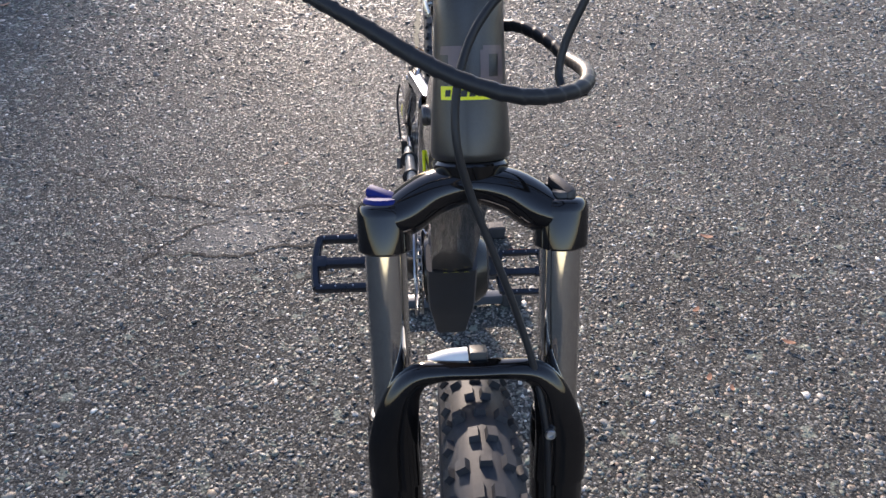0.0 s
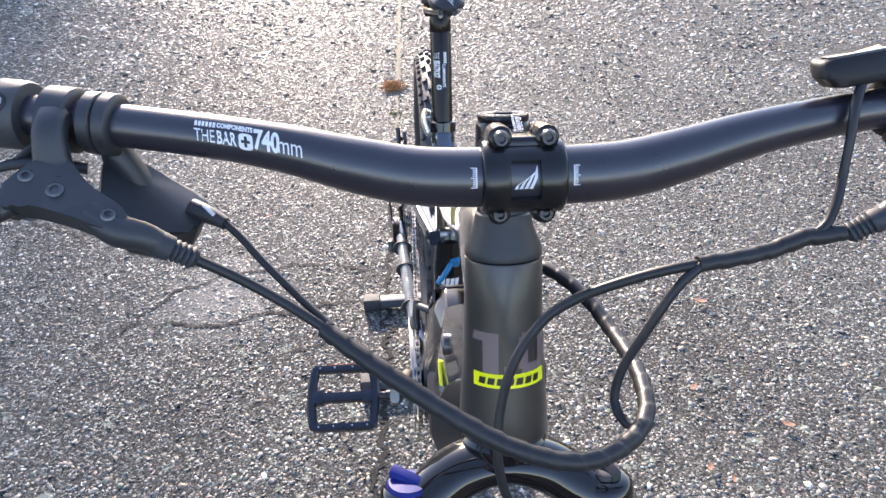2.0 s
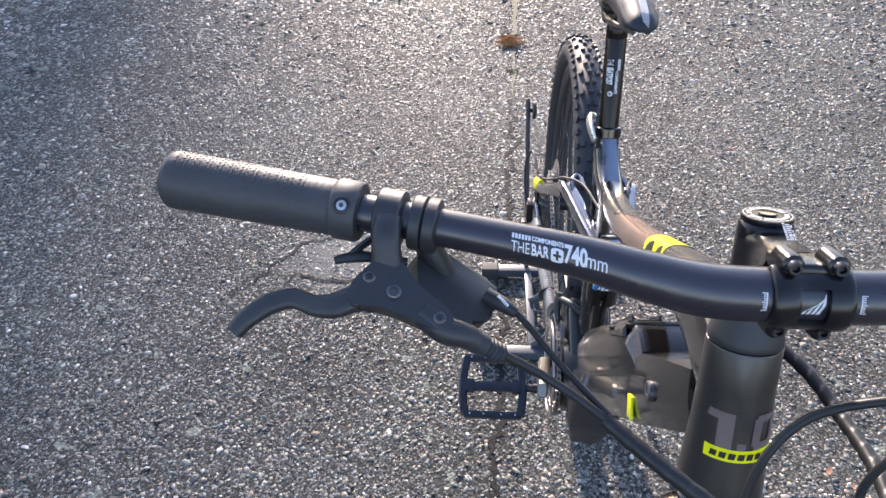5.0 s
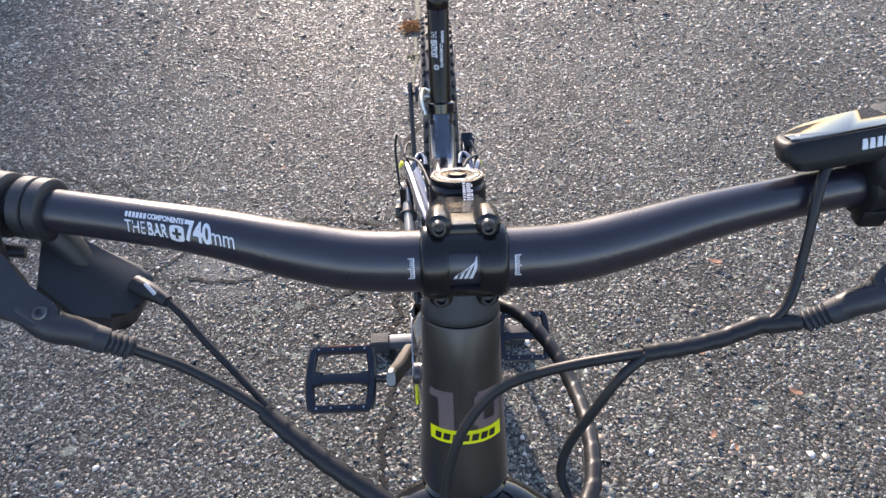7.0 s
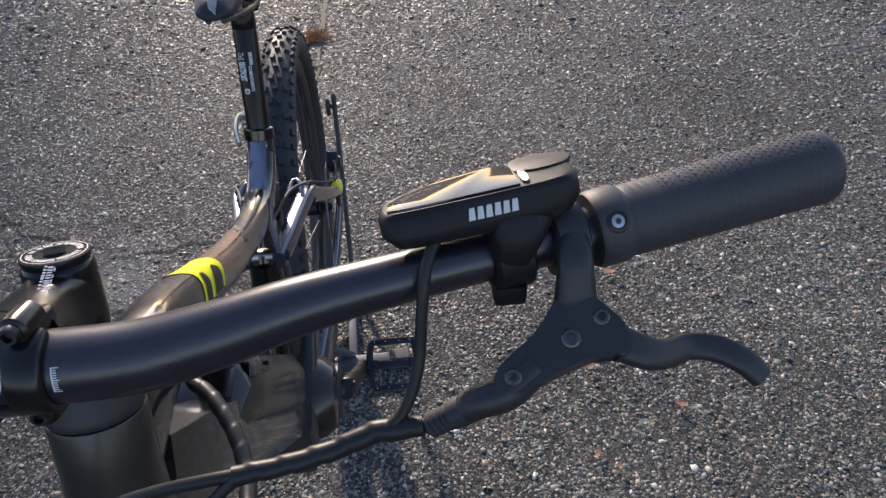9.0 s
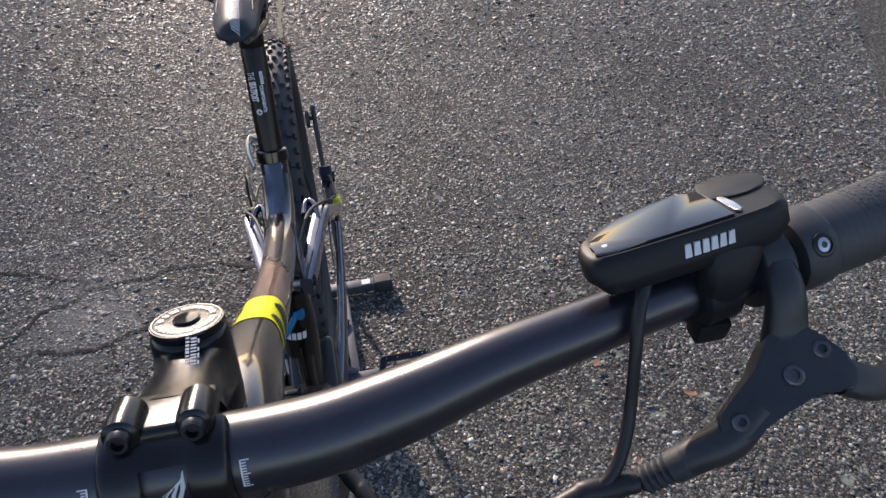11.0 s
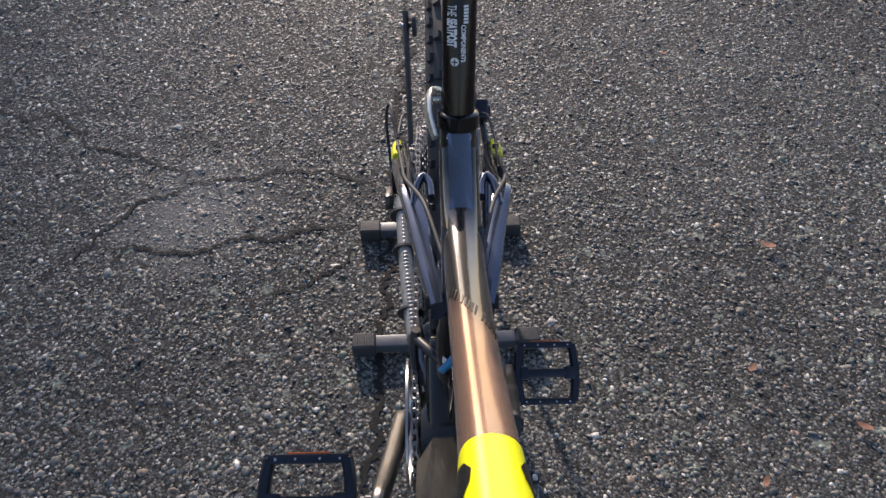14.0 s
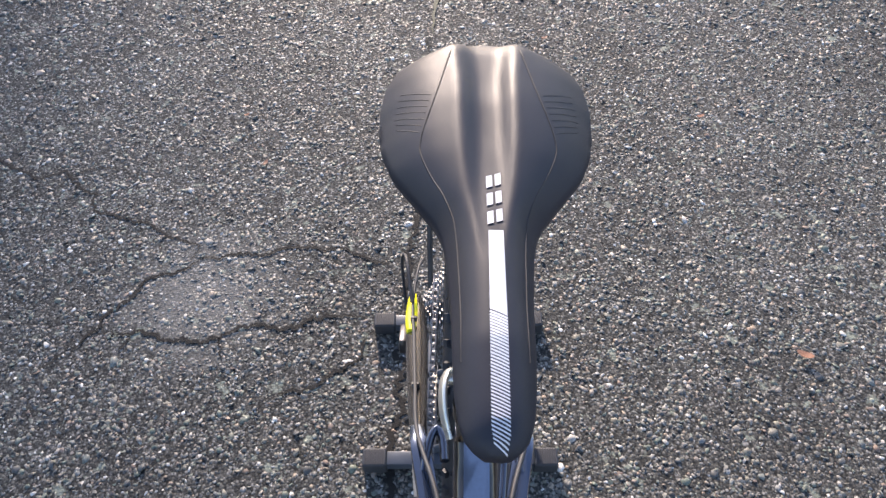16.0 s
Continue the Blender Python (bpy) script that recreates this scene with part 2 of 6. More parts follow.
def rings(bm, loops, cap=True, closed=False):
    """Skin a row of vertex loops of equal length."""
    vs = [[bm.verts.new(p) for p in loop] for loop in loops]
    n = len(vs[0])
    pairs = list(zip(vs, vs[1:])) + ([(vs[-1], vs[0])] if closed else [])
    for a, b in pairs:
        for i in range(n):
            bm.faces.new((a[i], a[(i + 1) % n], b[(i + 1) % n], b[i]))
    if cap and not closed:
        bm.faces.new(vs[0][::-1])
        bm.faces.new(vs[-1])
    return vs


def axes_of(d, side=(1, 0, 0)):
    d = Vector(d).normalized()
    s = Vector(side) - d * Vector(side).dot(d)
    if s.length < 1e-4:
        s = Vector((0, 1, 0)) - d * d.y
    s.normalize()
    return d, s, d.cross(s)


def tube(bm, points, r, n=16, step=0.004, side=(1, 0, 0), cap=True, shape=None, smooth=True):
    """A swept tube. r: radius, (width, depth) radii, or a fourth (and fifth) column of the points. shape(i, a): a factor."""
    rows = spline(points, step) if smooth else [np.array(p, float) for p in points]
    pos = [Vector(p[:3]) for p in rows]
    loops, s = [], Vector(side)
    for i, p in enumerate(pos):
        d = (pos[min(i + 1, len(pos) - 1)] - pos[max(i - 1, 0)]).normalized()
        d, s, u = axes_of(d, s)
        if len(rows[i]) == 5:
            ra, rb = rows[i][3], rows[i][4]
        elif len(rows[i]) == 4:
            ra = rb = rows[i][3]
        else:
            ra, rb = r if isinstance(r, tuple) else (r, r)
        loop = []
        for k in range(n):
            a = 2 * math.pi * k / n
            f = shape(i, a) if shape else 1.0
            loop.append(p + s * (ra * f * math.cos(a)) + u * (rb * f * math.sin(a)))
        loops.append(loop)
    rings(bm, loops, cap)
    return bm


def lathe(bm, origin, d, profile, n=32, side=(1, 0, 0)):
    """A turned body: profile rows of (distance along d, radius)."""
    d, s, u = axes_of(d, side)
    o = Vector(origin)
    loops = []
    for h, r in profile:
        loops.append([o + d * h + (s * math.cos(2 * math.pi * k / n) + u * math.sin(2 * math.pi * k / n)) * max(r, 1e-5) for k in range(n)])
    rings(bm, loops)
    return bm


def block(bm, centre, size, ax=((1, 0, 0), (0, 1, 0), (0, 0, 1)), bevel=0.0, seg=2, taper=(1, 1)):
    """A bevelled block along three axes; taper: the top's size against the bottom's."""
    c, (a, b, d) = Vector(centre), [Vector(v).normalized() for v in ax]
    made = []
    for k in (-1, 1):
        fx, fy = taper if k > 0 else (1, 1)
        for i, j in ((-1, -1), (1, -1), (1, 1), (-1, 1)):
            made.append(bm.verts.new(c + a * (i * size[0] / 2 * fx) + b * (j * size[1] / 2 * fy) + d * (k * size[2] / 2)))
    faces = [bm.faces.new([made[i] for i in q]) for q in ((3, 2, 1, 0), (4, 5, 6, 7), (0, 1, 5, 4), (1, 2, 6, 5), (2, 3, 7, 6), (3, 0, 4, 7))]
    if bevel:
        edges = list({e for f in faces for e in f.edges})
        bmesh.ops.bevel(bm, geom=edges, offset=bevel, segments=seg, profile=0.6, affect='EDGES')
    return bm


def plate(bm, outline, z0, z1, at=Matrix(), bevel=0.0):
    """A plate with the given outline of (x, y), from z0 to z1, laid by the matrix."""
    lo = [bm.verts.new(at @ Vector((x, y, z0))) for x, y in outline]
    hi = [bm.verts.new(at @ Vector((x, y, z1))) for x, y in outline]
    n = len(lo)
    faces = [bm.faces.new(lo[::-1]), bm.faces.new(hi)]
    faces += [bm.faces.new((lo[i], lo[(i + 1) % n], hi[(i + 1) % n], hi[i])) for i in range(n)]
    if bevel:
        edges = [e for f in faces[:2] for e in f.edges]
        bmesh.ops.bevel(bm, geom=edges, offset=bevel, segments=2, profile=0.6, affect='EDGES')
    return bm


def smooth_outline(points, per=6):
    """A closed smooth outline through the points."""
    pts = [np.array(p, float) for p in points]
    n, out = len(pts), []
    for k in range(n):
        a, b, c, d = (pts[(k + j) % n] for j in (-1, 0, 1, 2))
        for i in range(per):
            t = i / per
            out.append(tuple(0.5 * (2 * b + (c - a) * t + (2 * a - 5 * b + 4 * c - d) * t * t + (3 * b - a - 3 * c + d) * t ** 3)))
    return out


def bolt(bm, p, d, r=0.0035, h=0.003, socket=True):
    """A button-head bolt with a hexagon socket."""
    lathe(bm, p, d, ((-0.002, r * 0.9), (0, r), (h * 0.6, r), (h, r * 0.8), (h, r * 0.5), (h * 0.35, r * 0.48), (h * 0.3, 0.0001)) if socket else
          ((-0.002, r), (h * 0.6, r), (h, r * 0.7), (h, 0.0001)), 14)
    return bm


def frame_at(o, d, side):
    """A matrix whose z runs along d and whose x lies near side."""
    d, s, u = axes_of(d, side)
    m = Matrix((s, u, d)).transposed().to_4x4()
    m.translation = Vector(o)
    return m


def lettering(text, size, place, bold=0.0, cuts=0, align='LEFT', width=1.0):
    """The mesh of a text; place(u, v) gives the point in space for each of its flat coordinates."""
    cu = bpy.data.curves.new("text", 'FONT')
    cu.body, cu.size, cu.align_x, cu.align_y, cu.offset, cu.resolution_u = text, size, align, 'CENTER', bold, 3
    ob = new("text", cu)
    dg = bpy.context.evaluated_depsgraph_get()
    me = bpy.data.meshes.new_from_object(ob.evaluated_get(dg))
    bpy.data.objects.remove(ob)
    bm = bmesh.new()
    bm.from_mesh(me)
    bpy.data.meshes.remove(me)
    bpy.data.curves.remove(cu)
    if cuts:
        bmesh.ops.triangulate(bm, faces=bm.faces)
        for _ in range(cuts):
            bmesh.ops.subdivide_edges(bm, edges=[e for e in bm.edges if e.calc_length() > 0.004], cuts=1)
            bmesh.ops.triangulate(bm, faces=bm.faces)
    for v in bm.verts:
        v.co = place(v.co.x * width, v.co.y)
    return bm


def patch(bm, outline, place, step=0.003):
    """A thin printed shape: a flat outline in (u, v), cut fine and laid on a surface by place(u, v)."""
    own = bmesh.new()
    own.faces.new([own.verts.new((u, v, 0)) for u, v in outline])
    bmesh.ops.triangulate(own, faces=own.faces)
    for _ in range(5):
        edges = [e for e in own.edges if e.calc_length() > step]
        if not edges:
            break
        bmesh.ops.subdivide_edges(own, edges=edges, cuts=1)
        bmesh.ops.triangulate(own, faces=own.faces)
    at = {v: bm.verts.new(place(v.co.x, v.co.y)) for v in own.verts}
    for f in own.faces:
        bm.faces.new([at[v] for v in f.verts])
    own.free()
    return bm


# ---- the ground ----
def ribbon(bm, points, width, z, jitter=0.004, step=0.012, kink=0.0):
    """An uneven strip along a line on the ground: its edges wander on their own."""
    if kink:
        bent = [points[0]]
        for (xa, ya), (xb, yb) in zip(points, points[1:]):
            n = max(1, int(math.hypot(xb - xa, yb - ya) / 0.035))
            bent += [(xa + (xb - xa) * i / n + random.uniform(-kink, kink), ya + (yb - ya) * i / n + random.uniform(-kink, kink)) for i in range(1, n + 1)]
        points = bent
    rows = spline([(x, y, z) for x, y in points], step)
    left, right, off, grow = [], [], 0.0, 1.0
    path = []
    for i, p in enumerate(rows):
        d = rows[min(i + 1, len(rows) - 1)] - rows[max(i - 1, 0)]
        d = d / (np.linalg.norm(d) + 1e-9)
        nrm = np.array((-d[1], d[0], 0))
        off = 0.72 * off + random.uniform(-jitter, jitter)
        grow = 0.8 * grow + 0.2 * random.uniform(0.2, 1.8)
        w = width * grow * min(1, 0.2 + 5 * min(i, len(rows) - 1 - i) / len(rows))
        left.append(bm.verts.new(p + nrm * (off + w * random.uniform(0.2, 0.8))))
        right.append(bm.verts.new(p + nrm * (off - w * random.uniform(0.2, 0.8))))
        path.append((p + nrm * off)[:2])
    for i in range(len(rows) - 1):
        bm.faces.new((left[i], left[i + 1], right[i + 1], right[i]))
    return path


bm = bmesh.new()
for r0, r1 in ((0, 6), (6, 30), (30, 400)):
    n = 24
    for k in range(n):
        a, b = 2 * math.pi * k / n, 2 * math.pi * (k + 1) / n
        q = [V(r * math.cos(t), 1.2 + r * math.sin(t), 0) for r, t in ((r0, a), (r1, a), (r1, b), (r0, b))]
        bm.faces.new([bm.verts.new(p) for p in (q if r0 else q[1:] + [V(0, 1.2, 0)])[: 4 if r0 else 3]])
bmesh.ops.remove_doubles(bm, verts=bm.verts, dist=1e-5)
ground = tagged(part("ground", bm, asphalt, smooth=False), "worn grey asphalt yard with coarse pale stone chippings", "ground", kind="structure")

CRACKS = (
    (((-1.40, 1.80), (-1.278, 1.73), (-1.213, 1.684), (-1.138, 1.662), (-1.088, 1.663), (-1.018, 1.617), (-0.949, 1.553), (-0.877, 1.493), (-0.821, 1.483), (-0.735, 1.461), (-0.658, 1.408), (-0.64, 1.368)), 0.009),
    (((-0.64, 1.368), (-0.574, 1.375), (-0.492, 1.385), (-0.412, 1.413), (-0.377, 1.418), (-0.298, 1.4), (-0.24, 1.373), (-0.17, 1.35)), 0.009),
    (((-0.64, 1.368), (-0.713, 1.328), (-0.743, 1.301), (-0.774, 1.266), (-0.809, 1.217), (-0.818, 1.162), (-0.837, 1.141), (-0.876, 1.129)), 0.010),
    (((-0.818, 1.162), (-0.756, 1.158), (-0.721, 1.155), (-0.666, 1.144), (-0.592, 1.145), (-0.529, 1.159), (-0.481, 1.166), (-0.43, 1.171), (-0.377, 1.154), (-0.33, 1.188), (-0.266, 1.2), (-0.207, 1.196)), 0.012),
    (((-0.541, 1.146), (-0.536, 1.084)), 0.006),
    (((-0.749, 1.150), (-0.755, 1.111)), 0.006),
    (((-0.20, 1.16), (-0.229, 1.096), (-0.253, 1.061), (-0.329, 1.024), (-0.382, 1.017), (-0.418, 0.998)), 0.008),
    (((-0.876, 1.129), (-0.905, 1.086), (-0.955, 1.052)), 0.003),
    (((-1.088, 1.663), (-0.98, 1.69), (-0.86, 1.67)), 0.004),
)
SEAM = ((-0.165, 0.2), (-0.16, 0.48), (-0.148, 0.75), (-0.135, 1.0), (-0.118, 1.4), (-0.092, 1.9), (-0.078, 2.3))
bare = []
# flat strips whose dark colour stands in for the shade of the recess
bm = bmesh.new()
for line, width in CRACKS:
    bare += [(p, width * 0.48) for p in ribbon(bm, line, width * 0.78, 0.0026, 0.0042, 0.004, 0.014)]
bare += [(p, 0.0055) for p in ribbon(bm, SEAM, 0.012, 0.0022, 0.007, 0.005, 0.012)]
tagged(part("crack", bm, crack_shade, ground, smooth=False), "dark strip for the ragged crack and its shade, with crumbled edges", kind="stuff")
bm = bmesh.new()
ribbon(bm, ((-0.078, 2.3), (-0.066, 2.6), (-0.05, 3.1), (-0.032, 3.7), (0.005, 4.8), (0.03, 6.0)), 0.022, 0.004, 0.003, 0.02)
seam_fill = Mat("pale_joint_fill", (0.15, 0.145, 0.10), 0.9).grain(60, 0.35, 0.5, 300, 0.003).m
tagged(part("joint", bm, seam_fill, ground, smooth=False), "pale mossy joint line", kind="stuff")


def chippings(count, size, seed, grit=False):
    """Many small angular stones pressed into the tar, as one mesh; grit: small ones of five faces."""
    rng = np.random.default_rng(seed)
    near, far, thin = 1.3, 7.6, 1.8
    d = np.linspace(0.01, far, 4000)
    share = np.cumsum(d * np.minimum(1, near / d) ** thin)
    d = np.interp(rng.uniform(0, share[-1], count * 7), share, d)
    a = rng.uniform(0, 2 * np.pi, len(d))
    pos = np.stack([d * np.cos(a), 1.0 + d * np.sin(a)], 1)
    seen = (pos[:, 1] > 0.2) & (np.abs(pos[:, 0]) < 1.05 + 0.6 * pos[:, 1])
    pos, grow = pos[seen][:count], np.maximum(1, d[seen][:count] / near) ** (thin / 2)
    count = len(pos)
    b = np.array([p for p, _ in bare]) if bare else np.zeros((0, 2))
    w = np.array([q for _, q in bare])
    keep = np.ones(count, bool)
    for p, q in zip(b, w):
        near = (np.abs(pos[:, 0] - p[0]) < q) & (np.abs(pos[:, 1] - p[1]) < q)
        keep &= ~(near & (((pos - p) ** 2).sum(1) < q * q))
    pos, grow = pos[keep], grow[keep]
    count = len(pos)
    g = (1 + 5 ** 0.5) / 2
    ico = np.array([(-1, g, 0), (1, g, 0), (-1, -g, 0), (1, -g, 0), (0, -1, g), (0, 1, g), (0, -1, -g), (0, 1, -g), (g, 0, -1), (g, 0, 1), (-g, 0, -1), (-g, 0, 1)]) / 1.9
    tri = np.array([(0, 11, 5), (0, 5, 1), (0, 1, 7), (0, 7, 10), (0, 10, 11), (1, 5, 9), (5, 11, 4), (11, 10, 2), (10, 7, 6), (7, 1, 8),
                    (3, 9, 4), (3, 4, 2), (3, 2, 6), (3, 6, 8), (3, 8, 9), (4, 9, 5), (2, 4, 11), (6, 2, 10), (8, 6, 7), (9, 8, 1)])
    if grit:
        ring = [(math.cos(a), math.sin(a), -0.5) for a in np.linspace(0, 2 * math.pi, 6)[:5]]
        ico = np.array(ring + [(0.2, 0.1, 0.9)])
        tri = np.array([(k, (k + 1) % 5, 5) for k in range(5)])
    k12 = len(ico)
    r = size * grow * np.exp(rng.normal(-0.12, 0.30, count)).clip(0.5, 2.1)
    sx, sy, sz = (r * rng.uniform(lo, hi, count) for lo, hi in ((0.75, 1.35), (0.6, 1.05), (0.36, 0.58)))
    a = rng.uniform(0, 2 * np.pi, count)
    tilt = rng.normal(0, 0.28, (count, 2))
    p = ico[None] * (1 + rng.uniform(-0.33, 0.33, (count, k12, 1)))
    x, y, z = p[..., 0] * sx[:, None], p[..., 1] * sy[:, None], p[..., 2] * sz[:, None]
    z = np.minimum(z, 0.36 * sz[:, None])
    z = z + x * tilt[:, :1] + y * tilt[:, 1:]
    c, s = np.cos(a)[:, None], np.sin(a)[:, None]
    out = np.stack([x * c - y * s + pos[:, :1], x * s + y * c + pos[:, 1:], z + (sz * rng.uniform(-0.6, 0.15, count))[:, None]], -1).reshape(-1, 3)
    faces = (tri[None] + k12 * np.arange(count)[:, None, None]).reshape(-1, 3)
    me = bpy.data.meshes.new("chippings")
    me.vertices.add(len(out))
    me.vertices.foreach_set("co", out.astype(np.float32).ravel())
    me.loops.add(faces.size)
    me.loops.foreach_set("vertex_index", faces.astype(np.int32).ravel())
    me.polygons.add(len(faces))
    me.polygons.foreach_set("loop_start", np.arange(0, faces.size, 3, dtype=np.int32))
    me.update(calc_edges=True)
    me.validate()
    me.materials.append(chips)
    ob = new("chippings", me)
    ob.parent = ground
    return tagged(ob, "angular grey, white and reddish stone chippings", kind="stuff")


chippings(98000, 0.0056, 1)
chippings(160000, 0.0044, 6, True)

# ---- the bike ----
bike = tagged(new("electric_mountain_bike"), "graphite and bronze full-suspension electric mountain bike held upright by a stand", "bicycle")
bike.matrix_world = pose(0.001, 0, 1.061) @ Matrix.Rotation(-0.0115, 4, 'Z') @ Matrix.Rotation(0.020, 4, 'Y') @ pose(0, 0, -1.061)

HEAD_TOP = V(0, 0, 1.060)
HD = V(0, -0.300, -0.954).normalized()     # down the steering axis
HN = V(0, -0.954, 0.300).normalized()      # forward, square to it


def head(s, n=0.0, x=0.0):
    return HEAD_TOP + HD * s + HN * n + V(x, 0, 0)


BB = V(0, 0.478, 0.378)
AXLE_R = V(0, 0.912, 0.437)
AXLE_F = V(0, -0.262, 0.358)

# handlebar
BAR = [(-0.372, -0.020, 1.0895, 0.0111), (-0.265, -0.0375, 1.0835, 0.0111), (-0.168, -0.054, 1.0765, 0.0113), (-0.125, -0.0605, 1.0712, 0.0126),
       (-0.085, -0.067, 1.0632, 0.0148), (-0.05, -0.070, 1.0573, 0.0158), (0, -0.070, 1.056, 0.0159)]
BAR += [(-x, y, z + 0.06 * max(0.0, -0.265 - x), r) for x, y, z, r in BAR[-2::-1]]
bar_rows = spline(BAR, 0.004)


def bar_at(x):
    """Centre, radius and direction of the handlebar at x."""
    xs = [r[0] for r in bar_rows]
    cols = [np.interp(x, xs, [r[k] for r in bar_rows]) for k in (1, 2, 3)]
    more = [np.interp(x + 0.004, xs, [r[k] for r in bar_rows]) for k in (1, 2)]
    d = V(0.004, more[0] - cols[0], more[1] - cols[1]).normalized()
    return V(x, cols[0], cols[1]), cols[2], d


handlebar = part("handlebar", tube(bmesh.new(), BAR, 0, 28), bar_black, bike, "satin black riser handlebar")


def on_bar(x0, angle):
    def place(u, v, lift=0.00035):
        c, r, _ = bar_at(x0 + u)
        a = radians(angle) + v / r
        return c + V(0, -math.cos(a), math.sin(a)) * (r + lift)
    return place


def join_all(*bms):
    out = bmesh.new()
    for b in bms:
        me = bpy.data.meshes.new("tmp")
        b.to_mesh(me)
        out.from_mesh(me)
        bpy.data.meshes.remove(me)
        b.free()
    return out


lay = on_bar(-0.1655, 30)
texts = [lettering("THE", 0.0088, lambda u, v: lay(u, v - 0.001), 0, 0, width=0.64),
         lettering("BAR", 0.0088, lambda u, v: lay(u + 0.0110, v - 0.001), 0.00025, 0, width=0.60),
         lettering("740", 0.0138, lambda u, v: lay(u + 0.0292, v + 0.0008), 0.0005, 1, width=0.62),
         lettering("mm", 0.0125, lambda u, v: lay(u + 0.0408, v + 0.0004), 0, 1, width=0.66),
         lettering("COMPONENTS", 0.0036, lambda u, v: lay(u + 0.0112, v + 0.0052), 0.0002, 0, width=0.72)]
b = bmesh.new()
plus = smooth_outline(((0.0226, -0.0046), (0.0282, -0.0046), (0.0288, -0.001), (0.0282, 0.0026), (0.0226, 0.0026), (0.022, -0.001)), 3)
patch(b, plus, lay)
for k in range(6):
    patch(b, [(0.0002 + k * 0.0018, 0.0038), (0.0015 + k * 0.0018, 0.0038), (0.0017 + k * 0.0018, 0.0066), (0.0004 + k * 0.0018, 0.0066)], lay)
part("bar_lettering", join_all(b, *texts), white_print, handlebar, "white lettering 740mm", False)
b = bmesh.new()
for u0, u1, v0, v1 in ((0.0247, 0.0261, -0.0036, 0.0016), (0.0232, 0.0276, -0.0017, -0.0003)):
    patch(b, [(u0, v0), (u1, v0), (u1, v1), (u0, v1)], lambda u, v: lay(u, v, 0.0006))
part("plus_mark", b, black_print, handlebar, "", False)
for sgn in (-1, 1):
    b = bmesh.new()
    lay2 = on_bar(sgn * 0.0256, 25)
    for k in range(11):
        v = -0.005 + k * 0.0010
        far = 0.0034 if k % 5 == 0 else 0.0021
        patch(b, [(0, v), (sgn * far * 0.8, v), (sgn * far * 0.8, v + 0.0005), (0, v + 0.0005)], lay2)
    patch(b, [(-sgn * 0.0006, -0.005), (0, -0.005), (0, 0.0055), (-sgn * 0.0006, 0.0055)], lay2)
    part("angle_scale", b, white_print, handlebar, "", False)

# stem, spacers, headset
b = bmesh.new()
lathe(b, head(0.002), HD, ((0, 0.0150), (0.001, 0.0163), (0.003, 0.0170), (0.012, 0.0172), (0.034, 0.0174), (0.041, 0.0170), (0.043, 0.0155)), 36)
c0, c1 = head(0.022, 0.004), V(0, -0.058, 1.058)
tube(b, [(*c0, 0.0172, 0.0185), (*(c0.lerp(c1, 0.35)), 0.0142, 0.0165), (*(c0.lerp(c1, 0.7)), 0.0165, 0.016), (*c1, 0.0205, 0.0165)], 0, 28, 0.003,
     shape=lambda i, a: (abs(math.cos(a)) ** 3 + abs(math.sin(a)) ** 3) ** (-1 / 3))
block(b, V(0, -0.0605, 1.0705), (0.036, 0.026, 0.010), ((1, 0, 0), -HN, HD), 0.003, 3)
stem = part("stem", b, stem_black, bike, "short satin black handlebar stem")
b = bmesh.new()
cols = ((-0.0222, 0.0166), (-0.0217, 0.0186), (-0.0205, 0.0196), (-0.0180, 0.0199), (-0.0092, 0.0199), (-0.0078, 0.0192), (0.0078, 0.0192), (0.0092, 0.0199), (0.0180, 0.0199), (0.0205, 0.0196), (0.0217, 0.0186), (0.0222, 0.0166))
turns = [radians(a) for a in range(-62, 101, 6)]


def plate_at(x, r, a):
    return V(x, -0.070 - math.cos(a) * r, 1.056 + math.sin(a) * r)


outer = [[b.verts.new(plate_at(x, r, a)) for x, r in cols] for a in turns]
inner = [[b.verts.new(plate_at(x, 0.0161, a)) for x, _ in cols] for a in turns]


def plate_cell(k, c):
    """Whether the plate is solid there: a window is left open in its middle."""
    return 0 <= k < len(turns) - 1 and 0 <= c < len(cols) - 1 and not (c == 5 and 8 <= k <= 18)


for k in range(len(turns) - 1):
    for c in range(len(cols) - 1):
        if not plate_cell(k, c):
            continue
        b.faces.new((outer[k][c], outer[k][c + 1], outer[k + 1][c + 1], outer[k + 1][c]))
        b.faces.new((inner[k][c], inner[k + 1][c], inner[k + 1][c + 1], inner[k][c + 1]))
        for dk, dc, p, q in ((-1, 0, (k, c), (k, c + 1)), (1, 0, (k + 1, c), (k + 1, c + 1)), (0, -1, (k, c), (k + 1, c)), (0, 1, (k, c + 1), (k + 1, c + 1))):
            if not plate_cell(k + dk, c + dc):
                b.faces.new((outer[p[0]][p[1]], outer[q[0]][q[1]], inner[q[0]][q[1]], inner[p[0]][p[1]]))
faceplate = part("faceplate", b, stem_black, stem, "black faceplate with an open window")
for sgn in (-1, 1):
    for y, z in ((-0.0745, 1.0800), (-0.0825, 1.0400)):
        b = lathe(bmesh.new(), V(sgn * 0.0122, y, z) - HN * 0.018, HN, ((0, 0.0066), (0.012, 0.0067), (0.0155, 0.0062), (0.0165, 0.0048)), 20)
        part("clamp_lug", b, stem_black, stem)
for sgn in (-1, 1):
    for y, z in ((-0.0745, 1.0800), (-0.0825, 1.0400)):
        b = bolt(bmesh.new(), V(sgn * 0.0122, y, z) - HN * 0.0022, HN, 0.0044, 0.0046)
        part("bolt", b, dark_steel, stem)
b = bmesh.new()
